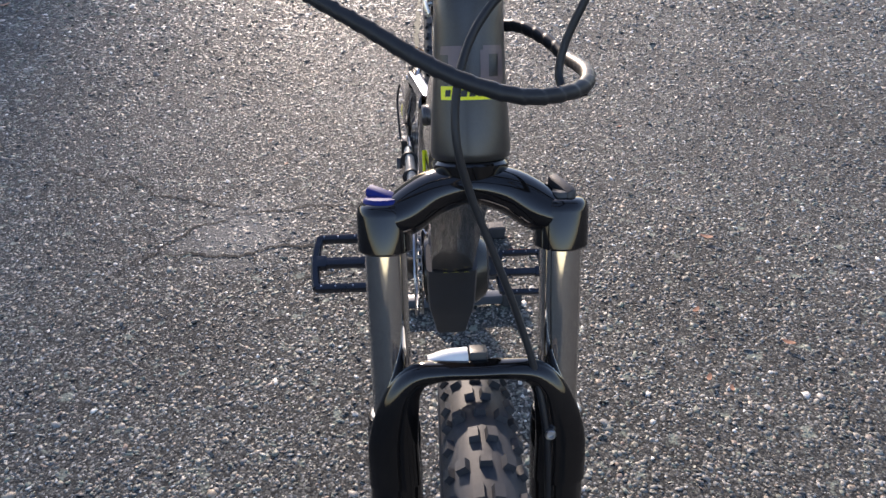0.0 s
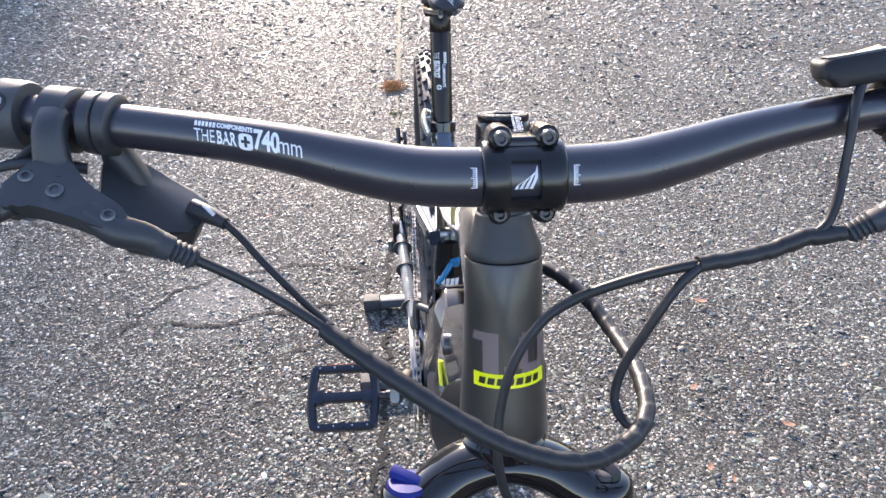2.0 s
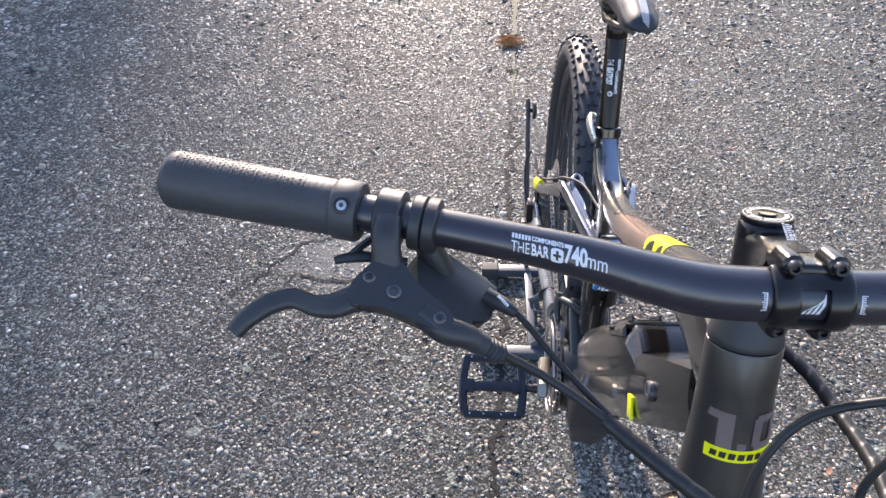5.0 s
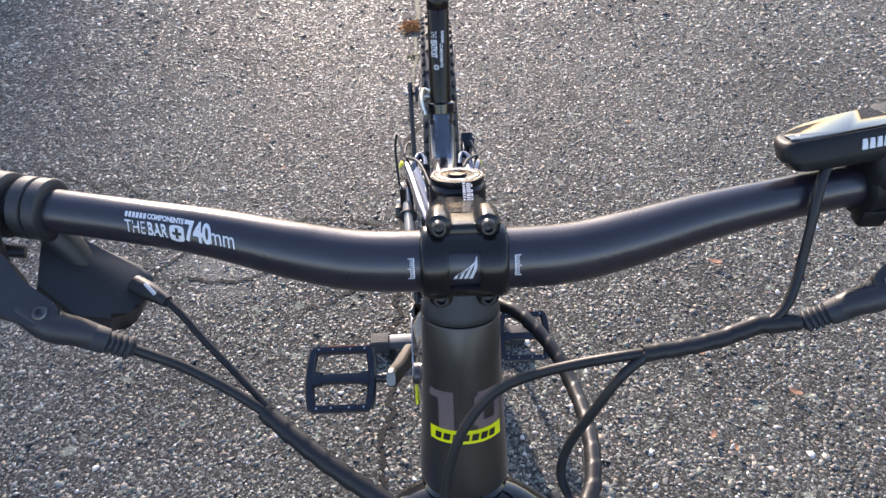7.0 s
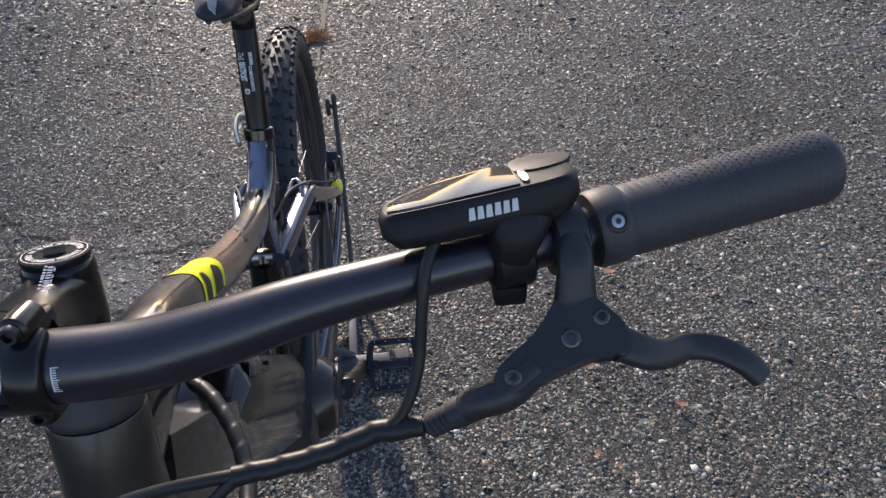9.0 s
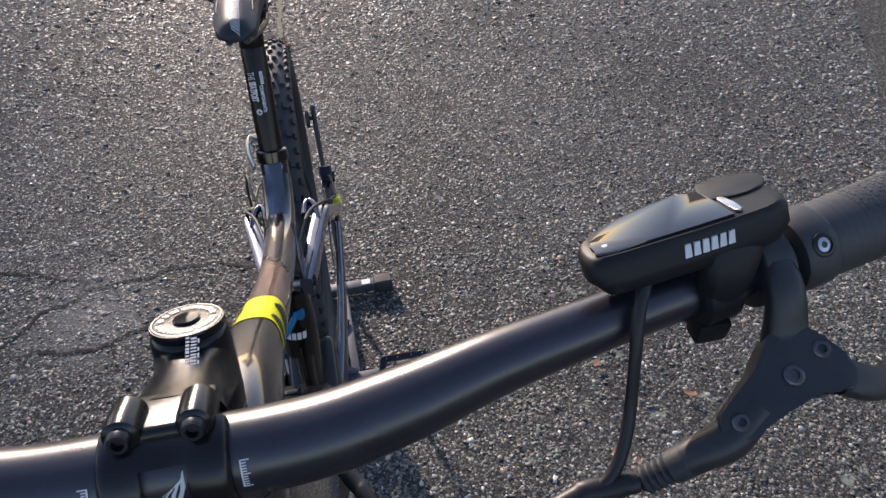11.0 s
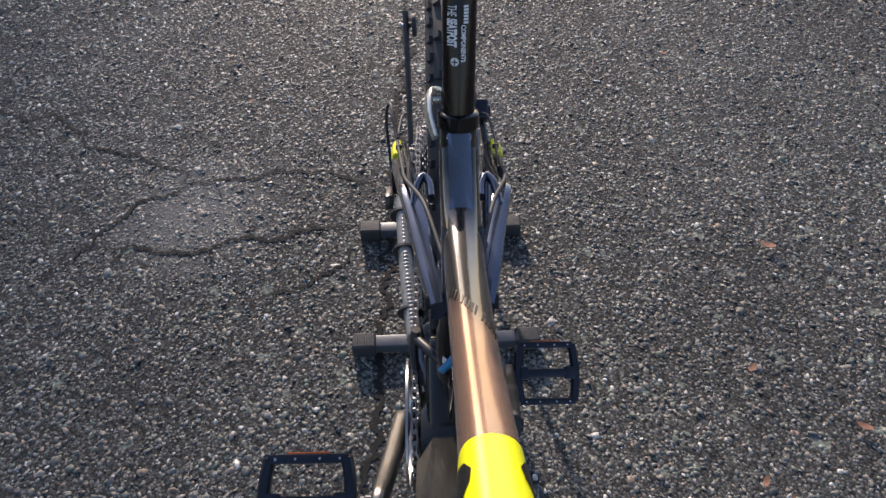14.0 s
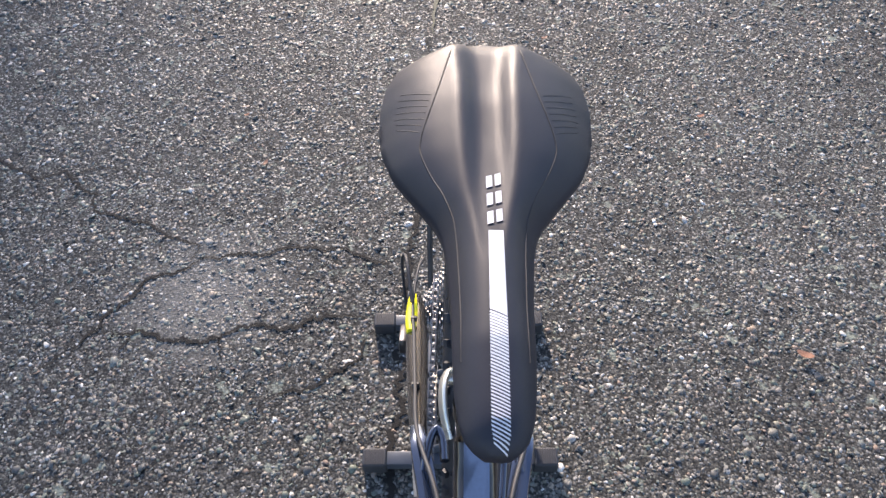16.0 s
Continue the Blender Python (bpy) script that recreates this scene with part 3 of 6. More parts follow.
lay3 = on_bar(0, 24)
for k in range(4):
    u = -0.006 + k * 0.0026
    patch(b, [(u, -0.0058), (u + 0.0019, -0.0058), (u + 0.0026 + k * 0.0006, -0.0035 + k * 0.0012), (0.0062, 0.0062 - 0.001 * (3 - k)), (0.0055, 0.005 - 0.001 * (3 - k)), (u + 0.0012 + k * 0.0004, -0.004 + k * 0.0010)], lay3)
part("wing_emblem", b, white_print, faceplate, "white striped wing emblem", False)
b = lathe(bmesh.new(), head(0.0025), -HD, ((0, 0.0155), (0.003, 0.0162), (0.0042, 0.0158), (0.0044, 0.0001)), 40)
cap = part("top_cap", b, stem_black, stem, "black top cap with white ring lettering")
mcap = frame_at(head(-0.0021), -HD, (1, 0, 0))
b = bmesh.new()
ring_rng = random.Random(3)
for k in range(84):
    if k % 42 < 3 or ring_rng.random() < 0.08:
        continue
    a = 2 * math.pi * k / 84
    r0, r1 = ring_rng.uniform(0.0098, 0.0102), ring_rng.uniform(0.0127, 0.0131)
    wide = ring_rng.uniform(0.035, 0.058)
    q = [(r * math.cos(a + t), r * math.sin(a + t)) for r, t in ((r0, 0.008), (r1, 0.008), (r1, wide), (r0, wide))]
    b.faces.new([b.verts.new(mcap @ V(x, y, 0.0003)) for x, y in q])
for rr in (0.0145,):
    vs = [b.verts.new(mcap @ V(r * math.cos(t * math.pi / 24), r * math.sin(t * math.pi / 24), 0.0003)) for t in range(48) for r in (rr, rr + 0.0004)]
    for t in range(48):
        i, j = 2 * t, 2 * ((t + 1) % 48)
        b.faces.new((vs[i], vs[i + 1], vs[j + 1], vs[j]))
part("cap_ring", b, white_print, cap, "", False)
part("cap_plug", lathe(bmesh.new(), head(-0.0018), -HD, ((0, 0.0058), (0.0008, 0.0058), (0.0014, 0.0053), (0.0016, 0.0001)), 28), gloss_black, cap, "glossy black round plug")
b = bmesh.new()
mst = frame_at(c0.lerp(c1, 0.42) + V(0, 0.008, 0.0175), V(0, -0.2, 1), (1, 0, 0))
print_rng = random.Random(8)
for x, wide, step in ((0.0022, 0.0015, 0.0016), (0.0042, 0.0024, 0.0013), (0.0070, 0.0007, 0.0030)):
    y0 = -0.0070
    while y0 < 0.0060:
        long = step * print_rng.uniform(0.55, 0.8)
        b.faces.new([b.verts.new(mst @ V(p, q, 0.0006)) for p, q in ((x, y0), (x + wide, y0), (x + wide, y0 + long), (x, y0 + long))])
        y0 += step * print_rng.uniform(0.95, 1.3)
part("stem_print", b, white_print, stem, "", False)
part("headset_spacer", lathe(bmesh.new(), head(0.0445), HD, ((0, 0.0158), (0.0006, 0.0168), (0.0062, 0.0168), (0.0068, 0.0158), (0.0072, 0.0168), (0.0135, 0.0168), (0.0141, 0.0158)), 36), matt_black, bike)
part("headset_cover", lathe(bmesh.new(), head(0.0585), HD, ((0, 0.0168), (0.001, 0.0180), (0.009, 0.0190), (0.023, 0.0245), (0.0275, 0.0252), (0.0285, 0.0248)), 40), matt_black, bike, "matt black conical headset cover")

# frame
HT0, HT1 = 0.0875, 0.2145
b = bmesh.new()
lathe(b, head(HT0), HD, ((0, 0.0235), (0.0005, 0.0248), (0.002, 0.0254), (0.03, 0.0256), (0.07, 0.0272), (0.105, 0.0298), (0.121, 0.0306), (0.1255, 0.0300), (0.127, 0.0285)), 48)
frame_part = part("frame", b, satin_paint, bike, "glossy graphite frame with a bronze top tube")


def sq(p):
    return lambda i, a: (abs(math.cos(a)) ** p + abs(math.sin(a)) ** p) ** (-1 / p)


TT = [(0, -0.035, 0.945, 0.024, 0.033), (0, 0.03, 0.942, 0.0225, 0.031), (0, 0.10, 0.918, 0.0198, 0.026), (0, 0.187, 0.874, 0.0172, 0.0205), (0, 0.30, 0.815, 0.0163, 0.0185),
      (0, 0.40, 0.772, 0.0172, 0.018), (0, 0.475, 0.752, 0.0185, 0.018), (0, 0.53, 0.757, 0.0190, 0.018), (0, 0.560, 0.775, 0.0190, 0.017)]
tt_rows = spline(TT, 0.005)


def tt_at(y):
    ys = [r[1] for r in tt_rows]
    return [np.interp(y, ys, [r[k] for r in tt_rows]) for k in (2, 3, 4)]


top_tube = part("top_tube", tube(bmesh.new(), TT, 0, 32, 0.005, shape=sq(3.0)), paint, frame_part)


def on_tt(y0, lift=0.0005):
    def place(u, v):
        y = y0 + v
        z, w, h = tt_at(y)
        slope = (tt_at(y + 0.004)[0] - z) / 0.004
        up = V(0, -slope, 1).normalized()
        a = u / w
        p = 3.0
        f = (abs(math.sin(a)) ** p + abs(math.cos(a)) ** p) ** (-1 / p)
        return V(0, y, z) + V(1, 0, 0) * ((w * f + lift) * math.sin(a)) + up * ((h * f + lift) * math.cos(a))
    return place


b = bmesh.new()
patch(b, [(-0.030, 0), (-0.012, 0.006), (0, 0.008), (0.012, 0.006), (0.030, 0), (0.030, 0.068), (0, 0.074), (-0.030, 0.068)], on_tt(0.126))
part("yellow_band", b, yellow, top_tube, "neon yellow band round the top tube")
for sgn in (-1, 1):
    for o in (((0.030, 0.008), (0.016, 0.010), (0.0115, 0.015), (0.0125, 0.021), (0.019, 0.024), (0.030, 0.022)),
              ((0.030, 0.034), (0.018, 0.037), (0.0125, 0.043), (0.0110, 0.051), (0.0145, 0.058), (0.021, 0.061), (0.030, 0.060))):
        part("band_marking", patch(bmesh.new(), [(sgn * u, v) for u, v in o], on_tt(0.126, 0.001)), black_print, top_tube, "", False)
b = bmesh.new()
for k in range(8):
    u, v = -0.0165 + k * 0.0043, 0.026 - k * 0.0082
    patch(b, [(u, v), (u + 0.0012, v - 0.002), (u + 0.0036, v + 0.0085), (u + 0.0024, v + 0.0105)], on_tt(0.334, 0.0006))
    if k % 3 != 1:
        patch(b, [(u + 0.0024, v - 0.0042), (u + 0.0036, v - 0.0062), (u + 0.0054, v + 0.0045), (u + 0.0042, v + 0.0065)], on_tt(0.334, 0.0006))
part("model_mark", b, black_print, top_tube, "dark model lettering as plain bars", False)

# badge and number on the head tube


def on_head(s0, lift=0.0005):
    prof = ((0.0875, 0.0254), (0.1175, 0.0256), (0.1575, 0.0272), (0.1925, 0.0298), (0.2085, 0.0306), (0.22, 0.0306))

    def place(u, v):
        s = s0 - v
        r = np.interp(s, [p[0] for p in prof], [p[1] for p in prof]) + lift
        a = u / r
        return head(s) + HN * (r * math.cos(a)) + V(r * math.sin(a), 0, 0)
    return place


b = patch(bmesh.new(), [(-0.0250, -0.0048), (0.0280, -0.0048), (0.0280, 0.0048), (-0.0250, 0.0048)], on_head(0.1650))
badge = part("head_badge", b, yellow, frame_part, "neon yellow badge strip with dark marks")
b = bmesh.new()
for k in range(7):
    u = -0.0210 + k * 0.0063
    patch(b, [(u, -0.0024), (u + 0.0046, -0.0024), (u + 0.0054, 0.0022), (u + 0.0008, 0.0022)], on_head(0.1650, 0.001))
part("badge_marks", b, black_print, badge, "", False)
lay4 = on_head(0.1600)
b = bmesh.new()
for o in (((-0.0155, 0), (-0.0065, 0), (-0.0065, 0.0275), (-0.0155, 0.0275)), ((-0.0225, 0.0215), (-0.0155, 0.0215), (-0.0155, 0.0275), (-0.0212, 0.0275)),
          ((-0.0035, 0), (0.0015, 0), (0.0015, 0.0052), (-0.0035, 0.0052)),
          ((0.0045, 0.003), (0.0100, 0.003), (0.0100, 0.0245), (0.0045, 0.0245)), ((0.0170, 0.003), (0.0225, 0.003), (0.0225, 0.0245), (0.0170, 0.0245)),
          ((0.0062, 0.0), (0.0208, 0.0), (0.0208, 0.0060), (0.0062, 0.0060)), ((0.0062, 0.0215), (0.0208, 0.0215), (0.0208, 0.0275), (0.0062, 0.0275))):
    patch(b, [(u * 1.2 + 0.001, v) for u, v in o], lay4)
part("model_number", b, grey_print, frame_part, "dull rose-grey number 1.0", False)

U = V(0, 0.663, -0.748).normalized()
W = V(0, 0.748, 0.663).normalized()
DT0 = V(0, -0.045, 0.885)


def down(along, up, x=0.0):
    return DT0 + U * along + W * up + V(x, 0, 0)


b = tube(bmesh.new(), [(*down(0.0, 0.030), 0.0235, 0.026), (*down(0.03, 0.031), 0.0285, 0.030), (*down(0.10, 0.035), 0.0355, 0.035), (*down(0.20, 0.034), 0.0365, 0.034), (*down(0.35, 0.028), 0.0350, 0.028), (*down(0.552, 0.028), 0.0340, 0.027)], 0, 8, 0.02, shape=sq(6))
down_tube = part("down_tube", b, paint, frame_part)
b = bmesh.new()
for k in range(3):
    u = -0.016 + k * 0.0155
    b.faces.new([b.verts.new(down(a, -0.0006, x)) for a, x in ((0.538, u), (0.531, u + 0.006), (0.538, u + 0.012), (0.5345, u + 0.006))])
part("yellow_marks", b, yellow, down_tube, "", False)
b = block(bmesh.new(), down(0.145, 0.0175, -0.0362), (0.003, 0.017, 0.022), ((1, 0, 0), (U + W * 0.2).normalized(), (W - U * 0.2).normalized()), 0.001)
part("yellow_accent", b, yellow, down_tube)
st = [(0, 0.4775, 0.46, 0.019, 0.022), (0, 0.50, 0.55, 0.0175, 0.02), (0, 0.535, 0.68, 0.0165, 0.018), (0, 0.560, 0.755, 0.0175, 0.0175), (0, 0.574, 0.797, 0.0178, 0.0178)]
part("seat_tube", tube(bmesh.new(), st, 0, 28, 0.008), paint, frame_part)
b = plate(bmesh.new(), smooth_outline(((-0.0092, -0.036), (0.0092, -0.036), (0.0105, -0.030), (0.0105, 0.032), (0.0095, 0.038), (-0.0095, 0.038), (-0.0105, 0.032), (-0.0105, -0.030)), 4), -0.003, 0.0025,
          frame_at(V(0, 0.522, 0.7815), V(0, -0.42, 0.905), (1, 0, 0)), 0.0012)
part("gusset", b, sky_sheen_paint, frame_part, "flat polished gusset below the seat clamp")
for sgn in (-1, 1):
    b = block(bmesh.new(), V(sgn * 0.0165, 0.455, 0.72), (0.005, 0.05, 0.09), ((1, 0, 0), (0, 0.95, 0.3), (0, -0.3, 0.95)), 0.002)
    part("shock_mount", b, paint, frame_part)

# battery and motor
def section(along, w, lo_up, hi_up, ch=0.010):
    """A chamfered outline across the battery."""
    q = ((-w + 0.004, lo_up), (-w, lo_up + 0.006), (-w, hi_up - ch * 1.6), (-w + ch, hi_up - 0.001), (-w + ch + 0.004, hi_up), (w - ch - 0.004, hi_up), (w - ch, hi_up - 0.001), (w, hi_up - ch * 1.6), (w, lo_up + 0.006), (w - 0.004, lo_up))
    return [down(along, u, x) for x, u in q]


b = bmesh.new()
rings(b, [section(r[0] + 0.014, r[1], r[2] - 0.004, r[3] - 0.0126, *r[4:]) for r in ((0.118, 0.034, 0.050, 0.078, 0.006), (0.138, 0.0385, 0.050, 0.104), (0.143, 0.0395, 0.050, 0.109), (0.20, 0.0415, 0.050, 0.115), (0.32, 0.0435, 0.050, 0.120, 0.012), (0.44, 0.044, 0.050, 0.122, 0.013), (0.466, 0.042, 0.052, 0.118, 0.013), (0.474, 0.038, 0.056, 0.108))])
battery = part("battery", b, cover_plastic, bike, "dark grey plastic battery case on the down tube")
b = bmesh.new()
rings(b, [section(r[0] + 0.014, r[1], r[2] - 0.004, r[3] - 0.0126, *r[4:]) for r in ((0.1445, 0.037, 0.095, 0.1115, 0.009), (0.1465, 0.040, 0.090, 0.1135), (0.205, 0.0420, 0.092, 0.1185), (0.212, 0.0418, 0.096, 0.1180))])
part("battery_lid", b, cover_plastic, battery, "dark grey lid on the battery's front end")
b = block(bmesh.new(), down(0.1445, 0.0800), (0.054, 0.030, 0.004), ((1, 0, 0), (U * 0.62 + W * 0.79).normalized(), (W * 0.62 - U * 0.79).normalized()), 0.0012)
part("battery_panel", b, gloss_black, battery, "glossy black panel on the battery's front slope")
part("lid_bolt", bolt(bmesh.new(), down(0.172, 0.1014, -0.0285), W, 0.0040, 0.0012), black_print, battery)
b = bmesh.new()
rings(b, [section(r[0] + 0.014, r[1], r[2] - 0.004, r[3] - 0.0126, *r[4:]) for r in ((0.218, 0.016, 0.112, 0.1195, 0.003), (0.224, 0.0145, 0.112, 0.1222, 0.003), (0.30, 0.011, 0.112, 0.1225, 0.003), (0.385, 0.0075, 0.112, 0.1222, 0.002))])
part("battery_ridge", b, matt_black, battery, "raised black ridge along the case")
b = lathe(bmesh.new(), down(0.075, 0.034, -0.0325), V(-1, 0, 0), ((0, 0.009), (0.003, 0.009), (0.0042, 0.008), (0.0042, 0.0035), (0.0022, 0.003), (0.0022, 0.0001)), 22)
part("key_lock", b, screw_steel, down_tube, "round metal key lock")
b = lathe(bmesh.new(), V(-0.046, BB.y - 0.03, BB.z + 0.02), V(1, 0, 0), ((0, 0.03), (0.004, 0.058), (0.02, 0.066), (0.075, 0.068), (0.092, 0.062), (0.108, 0.05), (0.112, 0.02)), 40)
block(b, V(0.002, BB.y + 0.02, BB.z + 0.06), (0.074, 0.12, 0.10), ((1, 0, 0), (0, 0.9, 0.4), (0, -0.4, 0.9)), 0.015, 3)
motor = part("motor", b, cover_plastic, bike, "dark grey mid-mounted motor housing")
lo = down(0.505, 0.03)
b = tube(bmesh.new(), [(*down(0.550, 0.028), 0.0390, 0.031), (*(V(0, 0.362, 0.408)), 0.0375, 0.03), (0, 0.372, 0.372, 0.032, 0.027), (0, 0.383, 0.328, 0.0255, 0.021)], 0, 40, 0.01, shape=sq(8))
part("skid_plate", b, matt_black, motor, "matt black plastic skid plate")
part("motor_disc", lathe(bmesh.new(), V(0.06, BB.y - 0.005, BB.z), V(1, 0, 0), ((0, 0.045), (0.006, 0.045), (0.009, 0.04), (0.009, 0.012), (0.014, 0.011), (0.014, 0.0001)), 36), matt_black, motor)

# seat post, clamp, saddle
SP0, SPD = V(0, 0.576, 0.800), V(0, 0.30, 0.954).normalized()
b = lathe(bmesh.new(), SP0 - SPD * 0.06, SPD, ((0, 0.0153), (0.195, 0.0153), (0.197, 0.0148), (0.198, 0.0155), (0.212, 0.0155), (0.224, 0.0140), (0.230, 0.012)), 32)
seat_post = part("seat_post", b, post_black, bike, "black seat post with white lettering")
lay5m = frame_at(SP0, SPD, (1, 0, 0))


def on_post(u, v):
    """u: round the post from its front towards the drive side, v: up."""
    a = u / 0.0153
    return SP0 + SPD * v + (V(0, -1, 0.314).normalized() * math.cos(a) + V(-1, 0, 0) * math.sin(a)) * 0.0157


pieces = [lettering("THE", 0.0125, lambda u, v: on_post(0.0080 - v, 0.109 - u), 0, 1, width=0.42),
          lettering("SEATPOST", 0.0125, lambda u, v: on_post(0.0080 - v, 0.0975 - u), 0.0006, 1, width=0.42),
          lettering("COMPONENTS", 0.0056, lambda u, v: on_post(-0.0028 - v, 0.0925 - u), 0.0002, 1, width=0.86)]
b = bmesh.new()
patch(b, [(0.0038 * math.cos(t), 0.0600 + 0.0038 * math.sin(t)) for t in np.linspace(0, 2 * math.pi, 24, endpoint=False)], lambda u, v: on_post(u + 0.0046, v), 0.002)
for k in range(6):
    patch(b, [(-0.0072, 0.109 - k * 0.0027), (-0.0072, 0.1070 - k * 0.0027), (-0.0030, 0.1070 - k * 0.0027), (-0.0030, 0.109 - k * 0.0027)], on_post)
part("post_lettering", join_all(b, *pieces), white_print, seat_post, "", False)
b = bmesh.new()
for w, h in ((0.0028, 0.0006), (0.0006, 0.0028)):
    patch(b, [(-w, -h), (w, -h), (w, h), (-w, h)], lambda u, v: SP0 + (on_post(u + 0.0046, v + 0.0600) - SP0) * 1.0 + V(0, -0.0004 if w > h else -0.0005, 0))
part("plus_mark", b, black_print, seat_post, "", False)
b = lathe(bmesh.new(), SP0 - SPD * 0.006, SPD, ((0, 0.0180), (0.001, 0.0200), (0.014, 0.0200), (0.0155, 0.0185), (0.016, 0.016)), 36)
block(b, SP0 + V(0, 0.024, 0.006), (0.018, 0.012, 0.014), bevel=0.003)
collar = part("seat_clamp", b, gloss_black, bike, "black seat clamp with a silver quick-release lever")
b = tube(bmesh.new(), [(-0.018, 0.606, 0.810, 0.0060, 0.0035), (-0.0255, 0.600, 0.814, 0.0075, 0.0035), (-0.0285, 0.586, 0.816, 0.0085, 0.0032), (-0.0275, 0.566, 0.811, 0.0080, 0.0028), (-0.0225, 0.548, 0.802, 0.0062, 0.0024)], 0, 14, 0.003, side=(0, 0, 1))
lathe(b, V(-0.016, 0.602, 0.806), V(-1, 0, 0), ((0, 0.006), (0.008, 0.006), (0.009, 0.004)), 18)
part("quick_release_lever", b, pale_alloy, collar, "silver lever")

NOSE, TAIL = 0.443, 0.750


def saddle_w(y):
    return float(np.interp(y, (0.443, 0.4455, 0.451, 0.460, 0.475, 0.495, 0.527, 0.562, 0.580, 0.593, 0.611, 0.636, 0.655, 0.674, 0.695, 0.716, 0.730, 0.740, 0.746, 0.750),
                           (0.006, 0.0110, 0.0155, 0.0187, 0.0207, 0.0217, 0.0227, 0.0255, 0.0285, 0.0335, 0.0455, 0.0625, 0.0695, 0.0730, 0.0738, 0.0705, 0.0640, 0.0540, 0.0430, 0.0260)))


def saddle_top(x, y):
    w = saddle_w(y)
    t = min(1.0, abs(x) / w)
    z = float(np.interp(y, (0.443, 0.448, 0.458, 0.50, 0.56, 0.62, 0.68, 0.735, 0.75), (1.008, 1.0145, 1.0195, 1.026, 1.027, 1.030, 1.034, 1.033, 1.028)))
    fall = float(np.interp(y, (0.443, 0.46, 0.52, 0.60, 0.68, 0.75), (0.004, 0.012, 0.018, 0.026, 0.034, 0.018)))
    z -= fall * t ** 2.5
    dip = float(np.interp(y, (0.545, 0.60, 0.65, 0.70, 0.75), (0, 0.0035, 0.0065, 0.0075, 0.006)))
    half = float(np.interp(y, (0.54, 0.6, 0.65, 0.7, 0.75), (0.004, 0.0115, 0.0125, 0.013, 0.017)))
    z += 0.18 * dip * math.exp(-((abs(x) - 1.5 * half) / (0.5 * half)) ** 2)
    return z - dip * math.exp(-(abs(x) / half) ** 4)


loops = []
ys = [0.443, 0.4443, 0.4465, 0.451, 0.456] + list(np.linspace(0.462, 0.70, 44)) + list(np.linspace(0.706, 0.742, 8)) + [0.746, 0.748, 0.750]
for y in ys:
    w = saddle_w(y)
    loop = [V(x, y, saddle_top(x, y)) for x in np.linspace(-w, w, 41)]
    z = loop[-1].z
    deep = float(np.interp(y, (0.443, 0.45, 0.46, 0.50, 0.6, 0.70, 0.75), (0.002, 0.005, 0.009, 0.014, 0.014, 0.013, 0.008)))
    under = [(w * 1.004, z - deep * 0.3), (w * 0.985, z - deep * 0.65), (w * 0.93, z - deep), (w * 0.55, z - deep), (-w * 0.55, z - deep), (-w * 0.93, z - deep), (-w * 0.985, z - deep * 0.65), (-w * 1.004, z - deep * 0.3)]
    loops.append(loop + [V(x, y, q) for x, q in under])
b = bmesh.new()
rings(b, loops)
saddle = part("saddle", b, saddle_skin, bike, "black sports saddle with a white and hatched stripe")


def on_saddle(lift=0.0006):
    return lambda u, v: V(u, v, saddle_top(u, v) + lift)


def stripe_x(y):
    return 0.0012 + 0.0010 * (y - 0.44) / 0.13


b = bmesh.new()
patch(b, [(stripe_x(0.512) - 0.0045, 0.5155), (stripe_x(0.512) + 0.0045, 0.5115), (stripe_x(0.569) + 0.0042, 0.569), (stripe_x(0.569) - 0.0042, 0.569)], on_saddle())
for k in range(38):
    y = 0.4435 + k * 0.00178
    wide = 0.0046 if k > 4 else 0.0034 + 0.0003 * k
    thick = 0.00075 + k * 0.000018
    patch(b, [(stripe_x(y) - wide, y + 0.0040), (stripe_x(y) + wide, y), (stripe_x(y) + wide, y + thick), (stripe_x(y) - wide, y + 0.0040 + thick)], on_saddle())
part("saddle_stripe", b, white_print, saddle, "white stripe that breaks into hatching", False)
b = bmesh.new()
for y in (0.5735, 0.5880, 0.6025):
    for x0, x1 in ((-0.0044, -0.0008), (0.0008, 0.0044)):
        patch(b, [(x0 + 0.0020, y + 0.0030 * (x0 + 0.0044) / 0.0088), (x1 + 0.0020, y + 0.0030 * (x1 + 0.0044) / 0.0088), (x1 + 0.0020, y + 0.0095 + 0.0030 * (x1 + 0.0044) / 0.0088), (x0 + 0.0020, y + 0.0095 + 0.0030 * (x0 + 0.0044) / 0.0088)], on_saddle())
part("saddle_emblem", b, white_print, saddle, "white emblem as plain strokes", False)
seam_dark = Mat("saddle_seam", (0.019, 0.019, 0.021), 0.6).grain(300, 0.2).m
